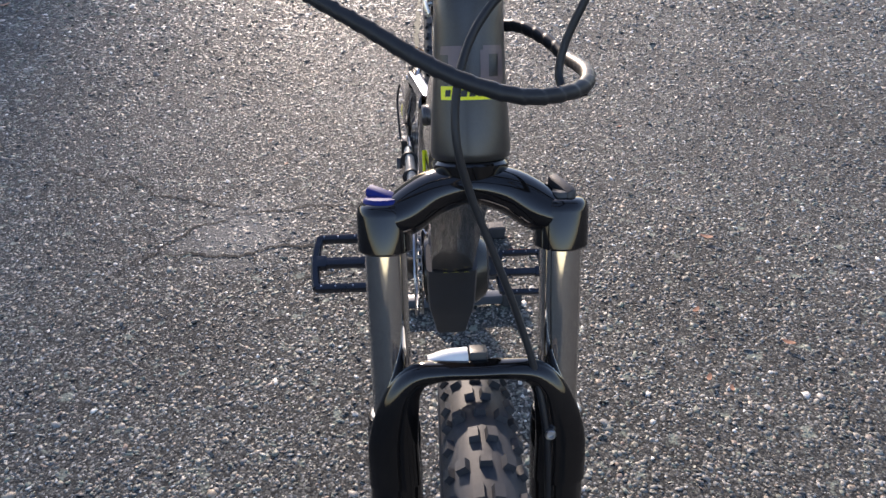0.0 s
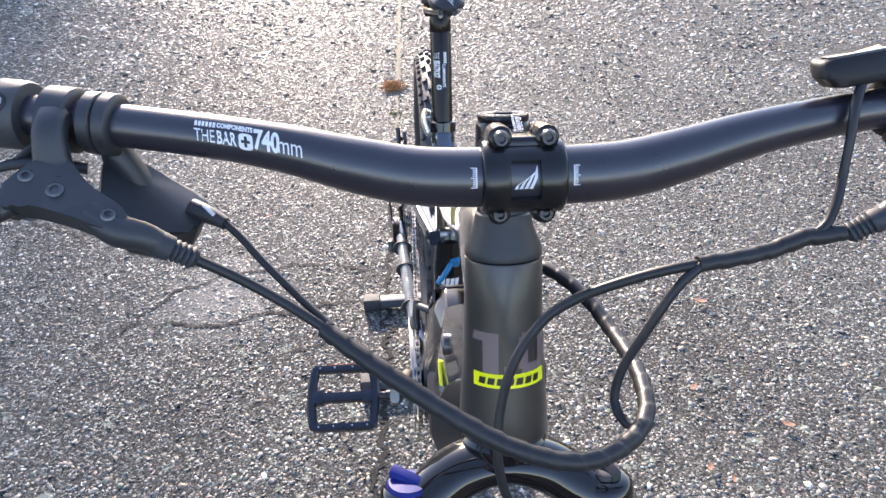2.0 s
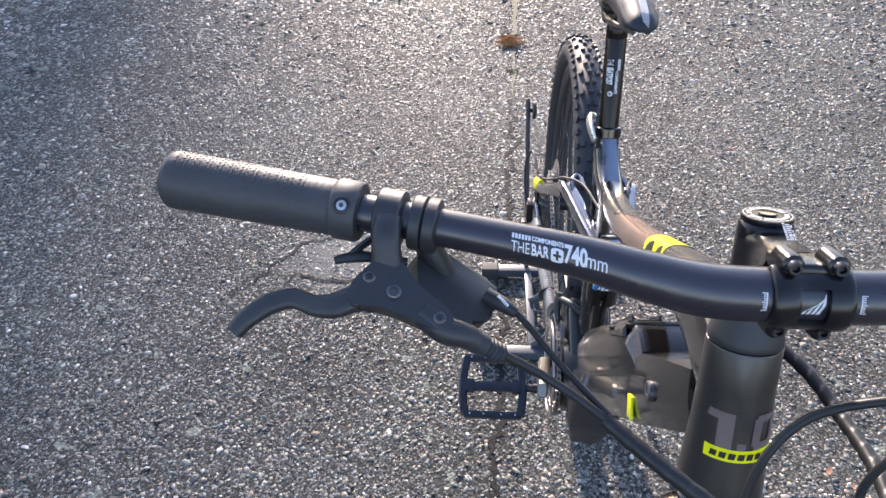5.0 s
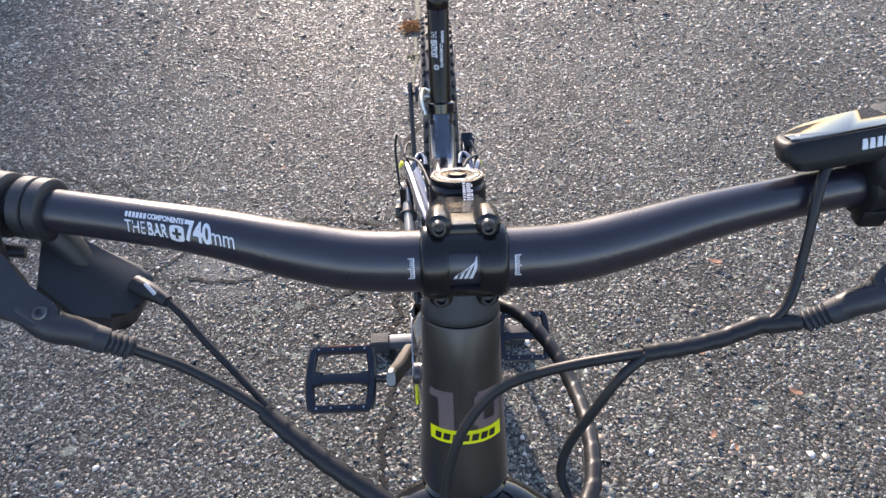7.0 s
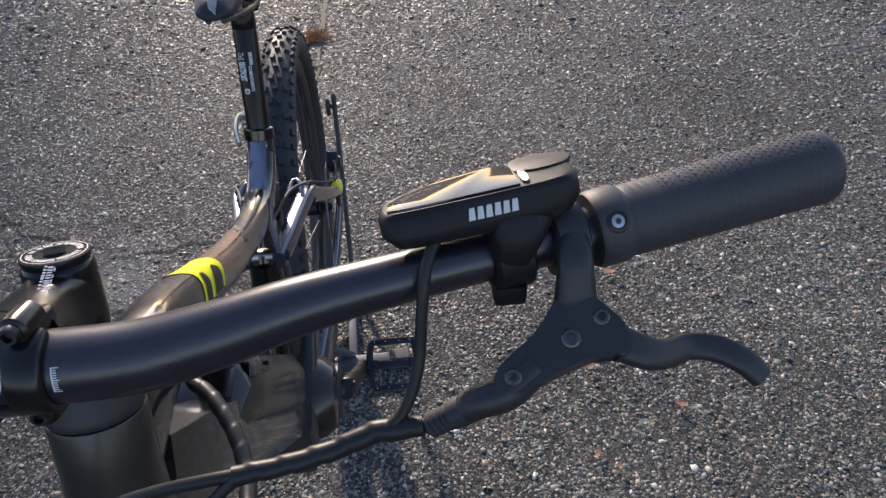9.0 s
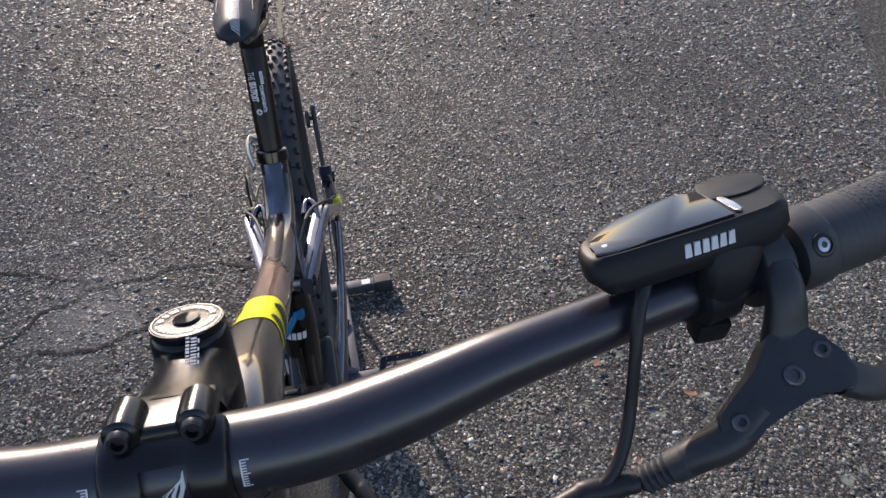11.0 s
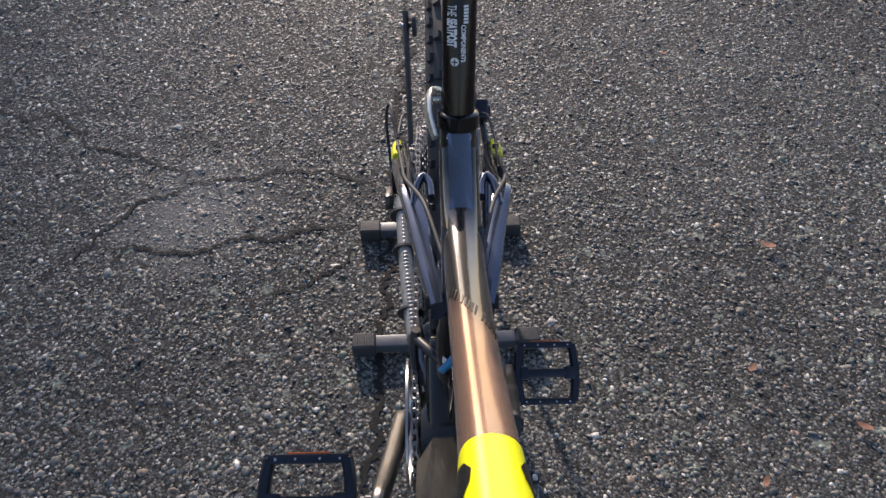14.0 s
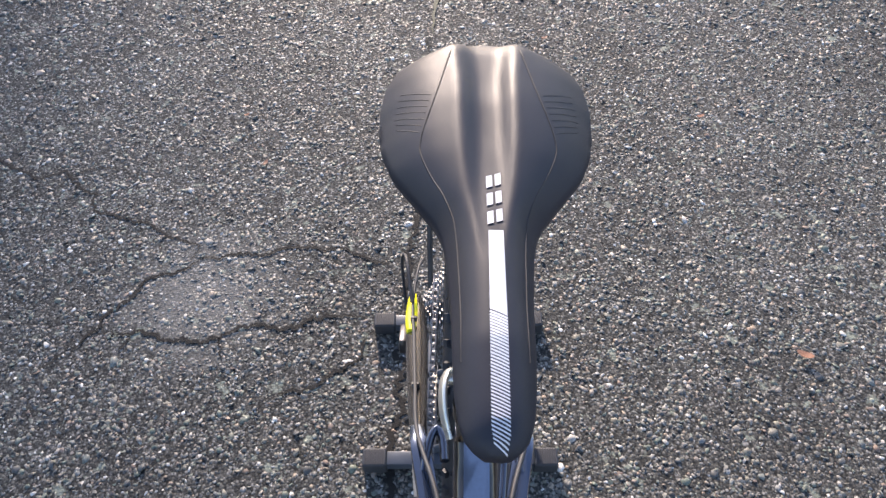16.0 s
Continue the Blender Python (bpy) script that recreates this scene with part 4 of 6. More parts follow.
for sgn in (-1, 1):
    b = bmesh.new()
    pts = [(sgn * 0.0175, 0.49), (sgn * 0.018, 0.53), (sgn * 0.022, 0.585), (sgn * 0.034, 0.615), (sgn * 0.0425, 0.636), (sgn * 0.0425, 0.652), (sgn * 0.033, 0.69), (sgn * 0.022, 0.742)]
    tube(b, [(x, y, saddle_top(x, y) - 0.0001) for x, y in (lambda s: [(p[0], p[1]) for p in s])(spline([(x, y, 0) for x, y in pts], 0.012))], 0.0006, 6, 0.004)
    part("seam", b, seam_dark, saddle)
    b = bmesh.new()
    for k in range(7):
        y = 0.655 + k * 0.0052
        x0, x1 = sgn * (0.0445 - 0.0012 * k), sgn * (0.062 - abs(k - 2) * 0.0008)
        tube(b, [(x0, y, saddle_top(x0, y)), ((x0 + x1) / 2, y + 0.006, saddle_top((x0 + x1) / 2, y + 0.006)), (x1, y + 0.012, saddle_top(x1, y + 0.012))], 0.0003, 5, 0.006)
    part("embossing", b, seam_dark, saddle)
    b = tube(bmesh.new(), [(sgn * 0.008, 0.462, 0.995), (sgn * 0.018, 0.53, 0.978), (sgn * 0.022, 0.58, 0.968), (sgn * 0.022, 0.645, 0.968), (sgn * 0.03, 0.70, 0.99)], 0.0035, 10, 0.006)
    part("rail", b, dark_steel, saddle)
b = bmesh.new()
block(b, V(0, 0.634, 0.973), (0.052, 0.042, 0.012), bevel=0.003)
block(b, V(0, 0.632, 0.960), (0.046, 0.036, 0.014), bevel=0.004)
tube(b, [(0, 0.620, 0.945), (0, 0.628, 0.958)], 0.013, 18, 0.004)
sc = part("saddle_clamp", b, dark_steel, seat_post)
for y in (0.612, 0.655):
    part("clamp_bolt", lathe(bmesh.new(), V(0, y, 0.948), V(0, 0, 1), ((0, 0.004), (0.034, 0.004), (0.036, 0.003)), 12), alloy, sc)

grow = pose(0, 0.446, 1.020) @ Matrix.Diagonal((1.045, 1.045, 1.0, 1)) @ pose(0, -0.443, -1.016)
for ob in (saddle, *saddle.children):
    ob.data.transform(grow)

# fork
LEG = 0.0675
arm = [(-LEG - 0.006, *head(0.2600, 0.018).yz, 0.0090, 0.0130), (-LEG, *head(0.2580, 0.018).yz, 0.0135, 0.0185), (-LEG * 0.78, *head(0.2535, 0.016).yz, 0.0180, 0.0195), (-0.030, *head(0.2405, 0.008).yz, 0.0180, 0.022)]
b = tube(bmesh.new(), arm + [(0, *head(0.2345, 0.004).yz, 0.0165, 0.024)] + [(-x, y, z, ra, rb) for x, y, z, ra, rb in arm[::-1]], 0, 28, 0.004, side=HD)
lathe(b, head(0.2150), HD, ((0, 0.0275), (0.003, 0.0300), (0.010, 0.0285), (0.018, 0.024)), 36)
for sgn in (-1, 1):
    lathe(b, head(0.2430, 0.018, sgn * LEG), HD, ((0, 0.0120), (0.0012, 0.0165), (0.0040, 0.0192), (0.009, 0.0206), (0.037, 0.0210), (0.0385, 0.0198), (0.0395, 0.0175)), 36)
fork = part("fork", b, gloss_black, bike, "gloss black suspension fork with dark chrome stanchions")
for sgn in (-1, 1):
    part("stanchion", lathe(bmesh.new(), head(0.280, 0.018, sgn * LEG), HD, ((0, 0.0162), (0.20, 0.0162)), 40), stanchion_metal, fork, "shiny dark chrome stanchion")
    prof = ((0, 0.0172), (0.0005, 0.0200), (0.003, 0.0212), (0.007, 0.0212), (0.0085, 0.0205), (0.012, 0.0218), (0.06, 0.0222), (0.26, 0.0215), (0.305, 0.020), (0.33, 0.012))
    b = lathe(bmesh.new(), head(0.421, 0.018, sgn * LEG), HD, prof, 36)
    block(b, head(0.737, 0.030, sgn * LEG), (0.024, 0.034, 0.05), ((1, 0, 0), HN, HD), 0.006)
    part("lower_leg", b, gloss_black, fork, "gloss black lower fork leg")
    part("wiper_seal", lathe(bmesh.new(), head(0.4185, 0.018, sgn * LEG), HD, ((0, 0.0165), (0.001, 0.0185), (0.0035, 0.019), (0.0045, 0.017)), 32), alloy, fork)
half = [(-LEG, *head(0.478, 0.030).yz, 0.0215, 0.012), (-LEG, *head(0.440, 0.034).yz, 0.0205, 0.011), (-0.0630, *head(0.412, 0.037).yz, 0.0172, 0.010), (-0.0560, *head(0.391, 0.038).yz, 0.0130, 0.010), (-0.045, *head(0.3785, 0.038).yz, 0.0105, 0.011), (-0.026, *head(0.3745, 0.039).yz, 0.0078, 0.011)]
b = tube(bmesh.new(), half + [(0, *head(0.3745, 0.039).yz, 0.0070, 0.011)] + [(-x, y, z, ra, rb) for x, y, z, ra, rb in half[::-1]], 0, 22, 0.004)
arch = part("fork_arch", b, gloss_black, fork, "gloss black arch bridging the lower legs")
b = tube(bmesh.new(), [(-0.037, *head(0.3710, 0.030).yz, 0.0050, 0.0075), (-0.022, *head(0.3685, 0.030).yz, 0.0070, 0.0085), (-0.006, *head(0.3670, 0.030).yz, 0.0070, 0.0085)], 0, 14, 0.004, side=HD)
part("arch_label", b, white_label, arch, "white label on the arch")
part("arch_clip", block(bmesh.new(), head(0.367, 0.029, 0.002), (0.014, 0.016, 0.012), ((1, 0, 0), HN, HD), 0.002), matt_black, arch)
part("hose_bolt", bolt(bmesh.new(), head(0.4285, 0.047, 0.057), HN, 0.0045, 0.003), alloy, fork)
kn = head(0.2470, 0.018, -LEG)
b = lathe(bmesh.new(), kn, -HD, ((0, 0.0150), (0.0045, 0.0150), (0.0065, 0.0135), (0.007, 0.008)), 28)
block(b, kn - HD * 0.0080, (0.008, 0.027, 0.006), ((0.5, 0.8, 0.2), (-0.85, 0.5, 0.1), -HD), 0.002)
part("lockout_knob", b, knob_blue, fork, "dark blue lockout knob")
kn = head(0.2470, 0.018, LEG)
b = lathe(bmesh.new(), kn, -HD, ((0, 0.0145), (0.003, 0.0145), (0.004, 0.011), (0.008, 0.0105), (0.009, 0.008)), 28)
block(b, kn - HD * 0.009, (0.008, 0.026, 0.010), ((0.85, 0.4, 0.2), (-0.45, 0.85, 0.1), -HD), 0.002)
part("preload_knob", b, matt_black, fork, "black preload knob")


# wheels
def wheel(name, axle, seed):
    rng = random.Random(seed)
    hub_x = V(1, 0, 0)
    b = lathe(bmesh.new(), axle - hub_x * 0.056, hub_x, ((0, 0.007), (0.004, 0.011), (0.012, 0.012), (0.022, 0.026), (0.025, 0.026), (0.03, 0.018), (0.08, 0.018), (0.086, 0.026), (0.089, 0.026), (0.098, 0.013), (0.108, 0.011), (0.112, 0.007)), 28)
    w = part(name, b, dark_steel, bike, "black spoked wheel with a knobbly tyre")
    b = bmesh.new()
    sect = ((-0.0135, 0.312), (-0.0145, 0.305), (-0.0125, 0.296), (-0.006, 0.289), (0.006, 0.289), (0.0125, 0.296), (0.0145, 0.305), (0.0135, 0.312), (0.011, 0.309), (-0.011, 0.309))
    n = 96
    rings(b, [[axle + V(x, r * math.cos(2 * math.pi * k / n), r * math.sin(2 * math.pi * k / n)) for x, r in sect] for k in range(n)], closed=True)
    part("rim", b, matt_black, w, "black rim")
    b = bmesh.new()
    m = 20
    rings(b, [[axle + V(0.0305 * math.cos(2 * math.pi * j / m), (0.338 + 0.0295 * math.sin(2 * math.pi * j / m)) * math.cos(2 * math.pi * k / n), (0.338 + 0.0295 * math.sin(2 * math.pi * j / m)) * math.sin(2 * math.pi * k / n)) for j in range(m)] for k in range(n)], closed=True)
    rows = 84
    for k in range(rows):
        th = 2 * math.pi * k / rows
        if k % 2:
            kn_ = ((-0.0062, 0.009, 0.013), (0.0062, 0.009, 0.013), (-0.0285, 0.009, 0.012), (0.0285, 0.009, 0.012))
        else:
            kn_ = ((-0.0165, 0.010, 0.011), (0.0165, 0.010, 0.011), (0.0, 0.010, 0.007), (-0.0285, 0.008, 0.010), (0.0285, 0.008, 0.010))
        for lat, wide, long in kn_:
            ph = lat / 0.0295
            er = V(0, math.cos(th), math.sin(th))
            et = V(0, -math.sin(th), math.cos(th))
            up = (er * math.cos(ph) + hub_x * math.sin(ph)).normalized()
            side = (hub_x * math.cos(ph) - er * math.sin(ph)).normalized()
            c = axle + er * 0.338 + up * 0.0312
            block(b, c + et * rng.uniform(-0.001, 0.001), (wide, long, 0.0068), (side, et, up), 0, 2, (0.8, 0.82))
    part("tyre", b, tyre_rubber, w, "black knobbly tyre")
    for k in range(28):
        a = 2 * math.pi * k / 28
        sgn = 1 if k % 2 else -1
        a2 = a + (0.5 if k % 4 < 2 else -0.5)
        p = axle + V(sgn * 0.032, 0.026 * math.cos(a2), 0.026 * math.sin(a2))
        q = axle + V(sgn * 0.002, 0.292 * math.cos(a), 0.292 * math.sin(a))
        part("spoke", tube(bmesh.new(), [p, q], 0.0011, 6, 1.0, smooth=False), dark_steel, w)
    fit_ = Matrix.Translation(axle) @ Matrix.Scale(0.96, 4) @ Matrix.Translation(-axle)
    for ob in (w, *w.children):
        ob.data.transform(fit_)
    return w


front_wheel = wheel("front_wheel", AXLE_F, 1)
rear_wheel = wheel("rear_wheel", AXLE_R, 2)


def rotor(axle, x, w):
    b = bmesh.new()
    n = 90
    for r0, r1 in ((0.074, 0.090),):
        loops = []
        for k in range(n):
            a = 2 * math.pi * k / n
            wob = 0.0018 * math.sin(9 * a)
            loops.append([axle + V(x + dx, (r + wob) * math.cos(a), (r + wob) * math.sin(a)) for r, dx in ((r0, -0.0009), (r1, -0.0009), (r1, 0.0009), (r0, 0.0009))])
        rings(b, loops, closed=True)
    for k in range(6):
        a = 2 * math.pi * k / 6
        tube(b, [axle + V(x, 0.02 * math.cos(a), 0.02 * math.sin(a)), axle + V(x, 0.05 * math.cos(a + 0.25), 0.05 * math.sin(a + 0.25)), axle + V(x, 0.076 * math.cos(a + 0.3), 0.076 * math.sin(a + 0.3))], (0.0009, 0.003), 8, 0.008)
    part("brake_disc", b, steel, w, "steel brake disc")


rotor(AXLE_R, 0.050, rear_wheel)
rotor(AXLE_F, 0.050, front_wheel)


# drive train
def gear(b, centre, x, r, teeth, thick=0.002, hole=0.4):
    n = teeth * 4
    outline = []
    for k in range(n):
        a = 2 * math.pi * k / n
        outline.append((r + (0.002 if k % 4 in (1, 2) else -0.0015), a))
    loops = [[centre + V(x + dx, q * math.cos(a), q * math.sin(a)) for q, dx in ((rr, -thick / 2), (rr, thick / 2), (r * hole, thick / 2), (r * hole, -thick / 2))] for rr, a in outline]
    rings(b, loops, closed=True)


b = bmesh.new()
teeth = (46, 40, 36, 32, 28, 24, 21, 19, 17, 15, 13)
cassette = None
for k, t in enumerate(teeth):
    one = bmesh.new()
    gear(one, AXLE_R, -0.0285 - k * 0.0036, t * 0.00203, t, 0.002, 0.62)
    if cassette is None:
        cassette = part("cassette", lathe(b, AXLE_R + V(-0.026, 0, 0), V(-1, 0, 0), ((0, 0.017), (0.042, 0.015), (0.043, 0.008)), 24), dark_steel, bike, "steel cassette of eleven sprockets")
    part("sprocket", one, steel, cassette)
one = bmesh.new()
gear(one, BB, -0.0500, 0.078, 38, 0.003, 0.72)
for k in range(4):
    a = 2 * math.pi * k / 4 + 0.6
    tube(one, [BB + V(-0.05, 0.02 * math.cos(a), 0.02 * math.sin(a)), BB + V(-0.05, 0.058 * math.cos(a), 0.058 * math.sin(a))], (0.002, 0.008), 10, 0.01)
chainring = part("chainring", one, dark_steel, bike, "black chainring")
one = bmesh.new()
n = 72
rings(one, [[BB + V(x, r * math.cos(2 * math.pi * k / n), r * math.sin(2 * math.pi * k / n)) for r, x in ((0.076, -0.0575), (0.087, -0.0575), (0.087, -0.0605), (0.076, -0.0605))] for k in range(n)], closed=True)
part("chain_guard_ring", one, alloy, chainring, "pale alloy guard ring")


def chain_path():
    """The chain's loop, as points in its plane (y, z), with x gliding from ring to sprocket."""
    R, r = 0.079, 0.0575
    d = AXLE_R - BB
    base = math.atan2(d.z, d.y)
    off = math.acos((R - r) / math.hypot(d.y, d.z))
    pts = []
    for k in range(25):
        a = base + off + (2 * math.pi - 2 * off) * k / 24
        pts.append((-0.050, BB.y + R * math.cos(a), BB.z + R * math.sin(a)))
    low = V(0, 0.93, 0.335)
    pts.append((-0.045, 0.80, 0.325))
    pts.append((-0.043, low.y - 0.02, low.z - 0.03))
    pts.append((-0.043, low.y + 0.012, low.z - 0.02))
    pts.append((-0.043, low.y + 0.018, low.z + 0.01))
    for k in range(17):
        a = -0.5 + (base + off + 0.5) * k / 16
        pts.append((-0.043, AXLE_R.y + r * math.cos(a), AXLE_R.z + r * math.sin(a)))
    pts.append(pts[0])
    return pts


one = bmesh.new()
rows = spline(chain_path(), 0.002)
dist = np.concatenate([[0], np.cumsum([np.linalg.norm(q - p) for p, q in zip(rows, rows[1:])])])
count = int(dist[-1] / 0.0127)
col = [np.interp(np.linspace(0, dist[-1], count + 1), dist, [r[k] for r in rows]) for k in range(3)]
pins = [V(*p) for p in zip(*col)]
for k in range(count):
    p, q = pins[k], pins[k + 1]
    d = (q - p).normalized()
    up = d.cross(V(1, 0, 0)).normalized()
    gap = 0.0032 if k % 2 else 0.0019
    for sgn in (-1, 1):
        block(one, (p + q) / 2 + V(sgn * gap, 0, 0), (0.0011, 0.0175, 0.0075), ((1, 0, 0), d, up), 0)
    lathe(one, p - V(0.0036, 0, 0), V(1, 0, 0), ((0, 0.0016), (0.0012, 0.0018), (0.0014, 0.0036), (0.0058, 0.0036), (0.006, 0.0018), (0.0072, 0.0016)), 8)
part("chain", one, steel, bike, "grey steel chain")


def crank_and_pedal(sgn, eye, outer, tilt, seed):
    """sgn: -1 drive side. eye: the pedal's thread. The pedal's plate tilts forwards by tilt degrees."""
    mat = crank_alloy if sgn < 0 else dark_steel
    out_ = 0.010 if sgn > 0 else 0.0
    hub = BB + V(sgn * (0.068 + out_), 0, 0)
    e = V(sgn * (0.086 + out_), eye.y, eye.z)
    d = (e - hub).normalized()
    b = tube(bmesh.new(), [(*(hub - d * 0.012), 0.010, 0.017), (*hub, 0.0105, 0.019), (*hub.lerp(e, 0.3), 0.0105, 0.0155), (*hub.lerp(e, 0.75), 0.0095, 0.0125), (*e, 0.008, 0.0145), (*(e + d * 0.012), 0.0065, 0.010)], 0, 24, 0.008, shape=sq(4))
    crank = part("crank_arm", b, mat, bike, "grey forged crank arm" if sgn < 0 else "dark crank arm")
    part("crank_bolt", lathe(bmesh.new(), hub + V(sgn * 0.009, 0, 0), V(sgn, 0, 0), ((0, 0.011), (0.003, 0.011), (0.004, 0.009), (0.004, 0.005), (0.001, 0.0045), (0.001, 0.0001)), 20), dark_steel, crank)
    t = radians(tilt)
    ey, ez = V(0, math.cos(t), math.sin(t)), V(0, -math.sin(t), math.cos(t))
    near_ = 0.112 if sgn < 0 else 0.106
    x0, x1 = sgn * near_, sgn * (near_ + 0.098)
    c = V((x0 + x1) / 2, eye.y, eye.z)
    ax = (V(1, 0, 0), ey, ez)

    def at(u, v, h=0):
        return c + V(u, 0, 0) + ey * v + ez * h
    b = bmesh.new()
    for u in (-0.044, 0.044):
        tube(b, [at(u * 0.93, -0.044), at(u, -0.028), at(u * 1.04, 0), at(u, 0.028), at(u * 0.93, 0.044)], (0.0065, 0.0075), 12, 0.006, side=(1, 0, 0), shape=sq(4))
    for v in (-0.044, 0.044):
        block(b, at(0, v), (0.086, 0.010, 0.014), ax, 0.002)
    pedal = part("pedal", b, pedal_alloy, bike, "dark anodised cage platform pedal")
    part("pedal_spindle_housing", block(bmesh.new(), at(0, 0), (0.09, 0.014, 0.015), ax, 0.004), pedal_alloy, pedal)
    for u in (-0.036, 0.036):
        part("bearing_boss", block(bmesh.new(), at(u, 0), (0.016, 0.020, 0.016), ax, 0.003), pedal_alloy, pedal)
    for v in (-0.044, 0.044):
        for u in (-0.034, -0.013, 0.013, 0.034):
            part("pin", lathe(bmesh.new(), at(u, v, -0.0085), ez, ((0, 0.0014), (0.0168, 0.0014), (0.017, 0.0010)), 8), alloy, pedal)
    for v in (0.044,):
        part("reflector", block(bmesh.new(), at(0, v + (0.0055 if v > 0 else -0.0055), 0.0005), (0.046, 0.003, 0.006), ax, 0.0008), reflector, pedal, "orange pedal reflector")
    part("pedal_axle", lathe(bmesh.new(), e + V(sgn * 0.004, 0, 0), V(sgn, 0, 0), ((0, 0.0075), (0.010, 0.0075), (0.011, 0.006), (0.030, 0.0065)), 16), dark_steel, pedal)


crank_and_pedal(-1, V(0, 0.333, 0.492), 0, 24, 1)
crank_and_pedal(1, V(0, 0.628, 0.256), 0, 32, 2)
b = tube(bmesh.new(), [(-0.047, 0.545, 0.500, 0.006, 0.011), (-0.050, 0.532, 0.480, 0.006, 0.012), (-0.048, 0.512, 0.462, 0.005, 0.009)], 0, 14, 0.004)
tube(b, [(-0.047, 0.535, 0.495), (-0.03, 0.51, 0.505), (-0.015, 0.495, 0.50)], 0.006, 12, 0.004)
part("chain_guide", b, matt_black, bike, "black chain guide")

# rear triangle
for sgn in (-1, 1):
    b = tube(bmesh.new(), [(sgn * 0.030, 0.50, 0.40, 0.014, 0.020), (sgn * 0.046, 0.60, 0.405, 0.010, 0.019), (sgn * 0.060, 0.75, 0.418, 0.0085, 0.016), (sgn * 0.068, 0.88, 0.433, 0.008, 0.014), (sgn * 0.069, 0.925, 0.437, 0.007, 0.018)], 0, 20, 0.01)
    cs = part("chain_stay", b, link_paint, bike, "glossy graphite chain stay")
    if sgn < 0:
        b = tube(bmesh.new(), [(-0.0505, 0.585, 0.417, 0.0105, 0.0205), (-0.0615, 0.70, 0.4225, 0.0105, 0.0175), (-0.0715, 0.84, 0.434, 0.0095, 0.0155)], 0, 24, 0.0035, shape=lambda i, a: 1.05 if i % 2 else 0.97)
        part("stay_guard", b, guard_grey, cs, "pale scuffed chain-stay guard")
        for y, z, x in ((0.63, 0.419, -0.0555), (0.74, 0.4255, -0.0645), (0.81, 0.431, -0.0695)):
            part("cable_tie", lathe(bmesh.new(), V(x, y - 0.002, z), V(0, 1, 0.1), ((0, 0.0185), (0.0003, 0.0192), (0.0037, 0.0192), (0.004, 0.0185)), 20), matt_black, cs)
    ss = [(sgn * 0.052, 0.600, 0.680, 0.008, 0.013), (sgn * 0.058, 0.68, 0.626, 0.0115, 0.012), (sgn * 0.0635, 0.77, 0.567, 0.0140, 0.011), (sgn * 0.068, 0.84, 0.526, 0.0135, 0.012), (sgn * 0.071, 0.885, 0.500, 0.0110, 0.0145), (sgn * 0.071, 0.907, 0.478, 0.008, 0.016)]
    b = tube(bmesh.new(), ss, 0, 20, 0.008, shape=sq(3.5))
    tube(b, [(sgn * 0.070, 0.90, 0.488, 0.006, 0.014), (sgn * 0.069, 0.912, 0.437, 0.006, 0.018)], 0, 16, 0.01)
    seat_stay = part("seat_stay", b, paint, bike, "graphite seat stay with a yellow end")
    b = tube(bmesh.new(), [(sgn * 0.0725, 0.80, 0.5535, 0.0060, 0.0110), (sgn * 0.0740, 0.835, 0.5335, 0.0085, 0.0120), (sgn * 0.0745, 0.87, 0.5125, 0.0082, 0.0135), (sgn * 0.0750, 0.895, 0.4960, 0.0065, 0.0135)], 0, 20, 0.004, shape=sq(3.5))
    part("yellow_tip", b, yellow, seat_stay, "neon yellow stay end")
    b = tube(bmesh.new(), [(sgn * 0.0215, 0.425, 0.700, 0.008, 0.012), (sgn * 0.029, 0.47, 0.698, 0.0100, 0.012), (sgn * 0.041, 0.54, 0.695, 0.0100, 0.011), (sgn * 0.050, 0.585, 0.692, 0.0095, 0.010), (sgn * 0.054, 0.607, 0.682, 0.007, 0.010)], 0, 24, 0.006, shape=sq(7))
    rocker = part("rocker_link", b, link_paint, bike, "polished graphite rocker link")
    b = tube(bmesh.new(), [(sgn * 0.046, 0.560, 0.700), (sgn * 0.041, 0.590, 0.704), (sgn * 0.034, 0.602, 0.704), (sgn * 0.028, 0.592, 0.704), (sgn * 0.026, 0.570, 0.703)], (0.0045, 0.006), 14, 0.004)
    part("link_elbow", b, link_paint, rocker)
    for p in (V(sgn * 0.050, 0.600, 0.684), V(sgn * 0.025, 0.436, 0.700)):
        part("pivot_bolt", bolt(bmesh.new(), p + V(sgn * 0.006, 0, 0), V(sgn, 0, 0), 0.008, 0.003), dark_steel, rocker)
part("rocker_axle", lathe(bmesh.new(), V(-0.03, 0.436, 0.700), V(1, 0, 0), ((0, 0.009), (0.06, 0.009)), 20), alloy, bike)
b = lathe(bmesh.new(), V(0, 0.438, 0.705), V(0, -0.10, -1), ((0, 0.010), (0.01, 0.013), (0.012, 0.020), (0.045, 0.022), (0.05, 0.0235), (0.11, 0.0235), (0.113, 0.012), (0.15, 0.011), (0.19, 0.011)), 32)
shock = part("rear_shock", b, gloss_black, bike, "black rear shock with a blue lever")
b = tube(bmesh.new(), [(0.004, 0.418, 0.668, 0.0035), (-0.008, 0.402, 0.656, 0.004), (-0.02, 0.397, 0.642, 0.0035)], 0, 10, 0.003)
lathe(b, V(0.006, 0.418, 0.660), V(0, -0.3, 1), ((0, 0.007), (0.012, 0.007), (0.013, 0.005)), 16)
part("shock_lever", b, cable_blue, shock, "blue lockout lever")
b = bmesh.new()
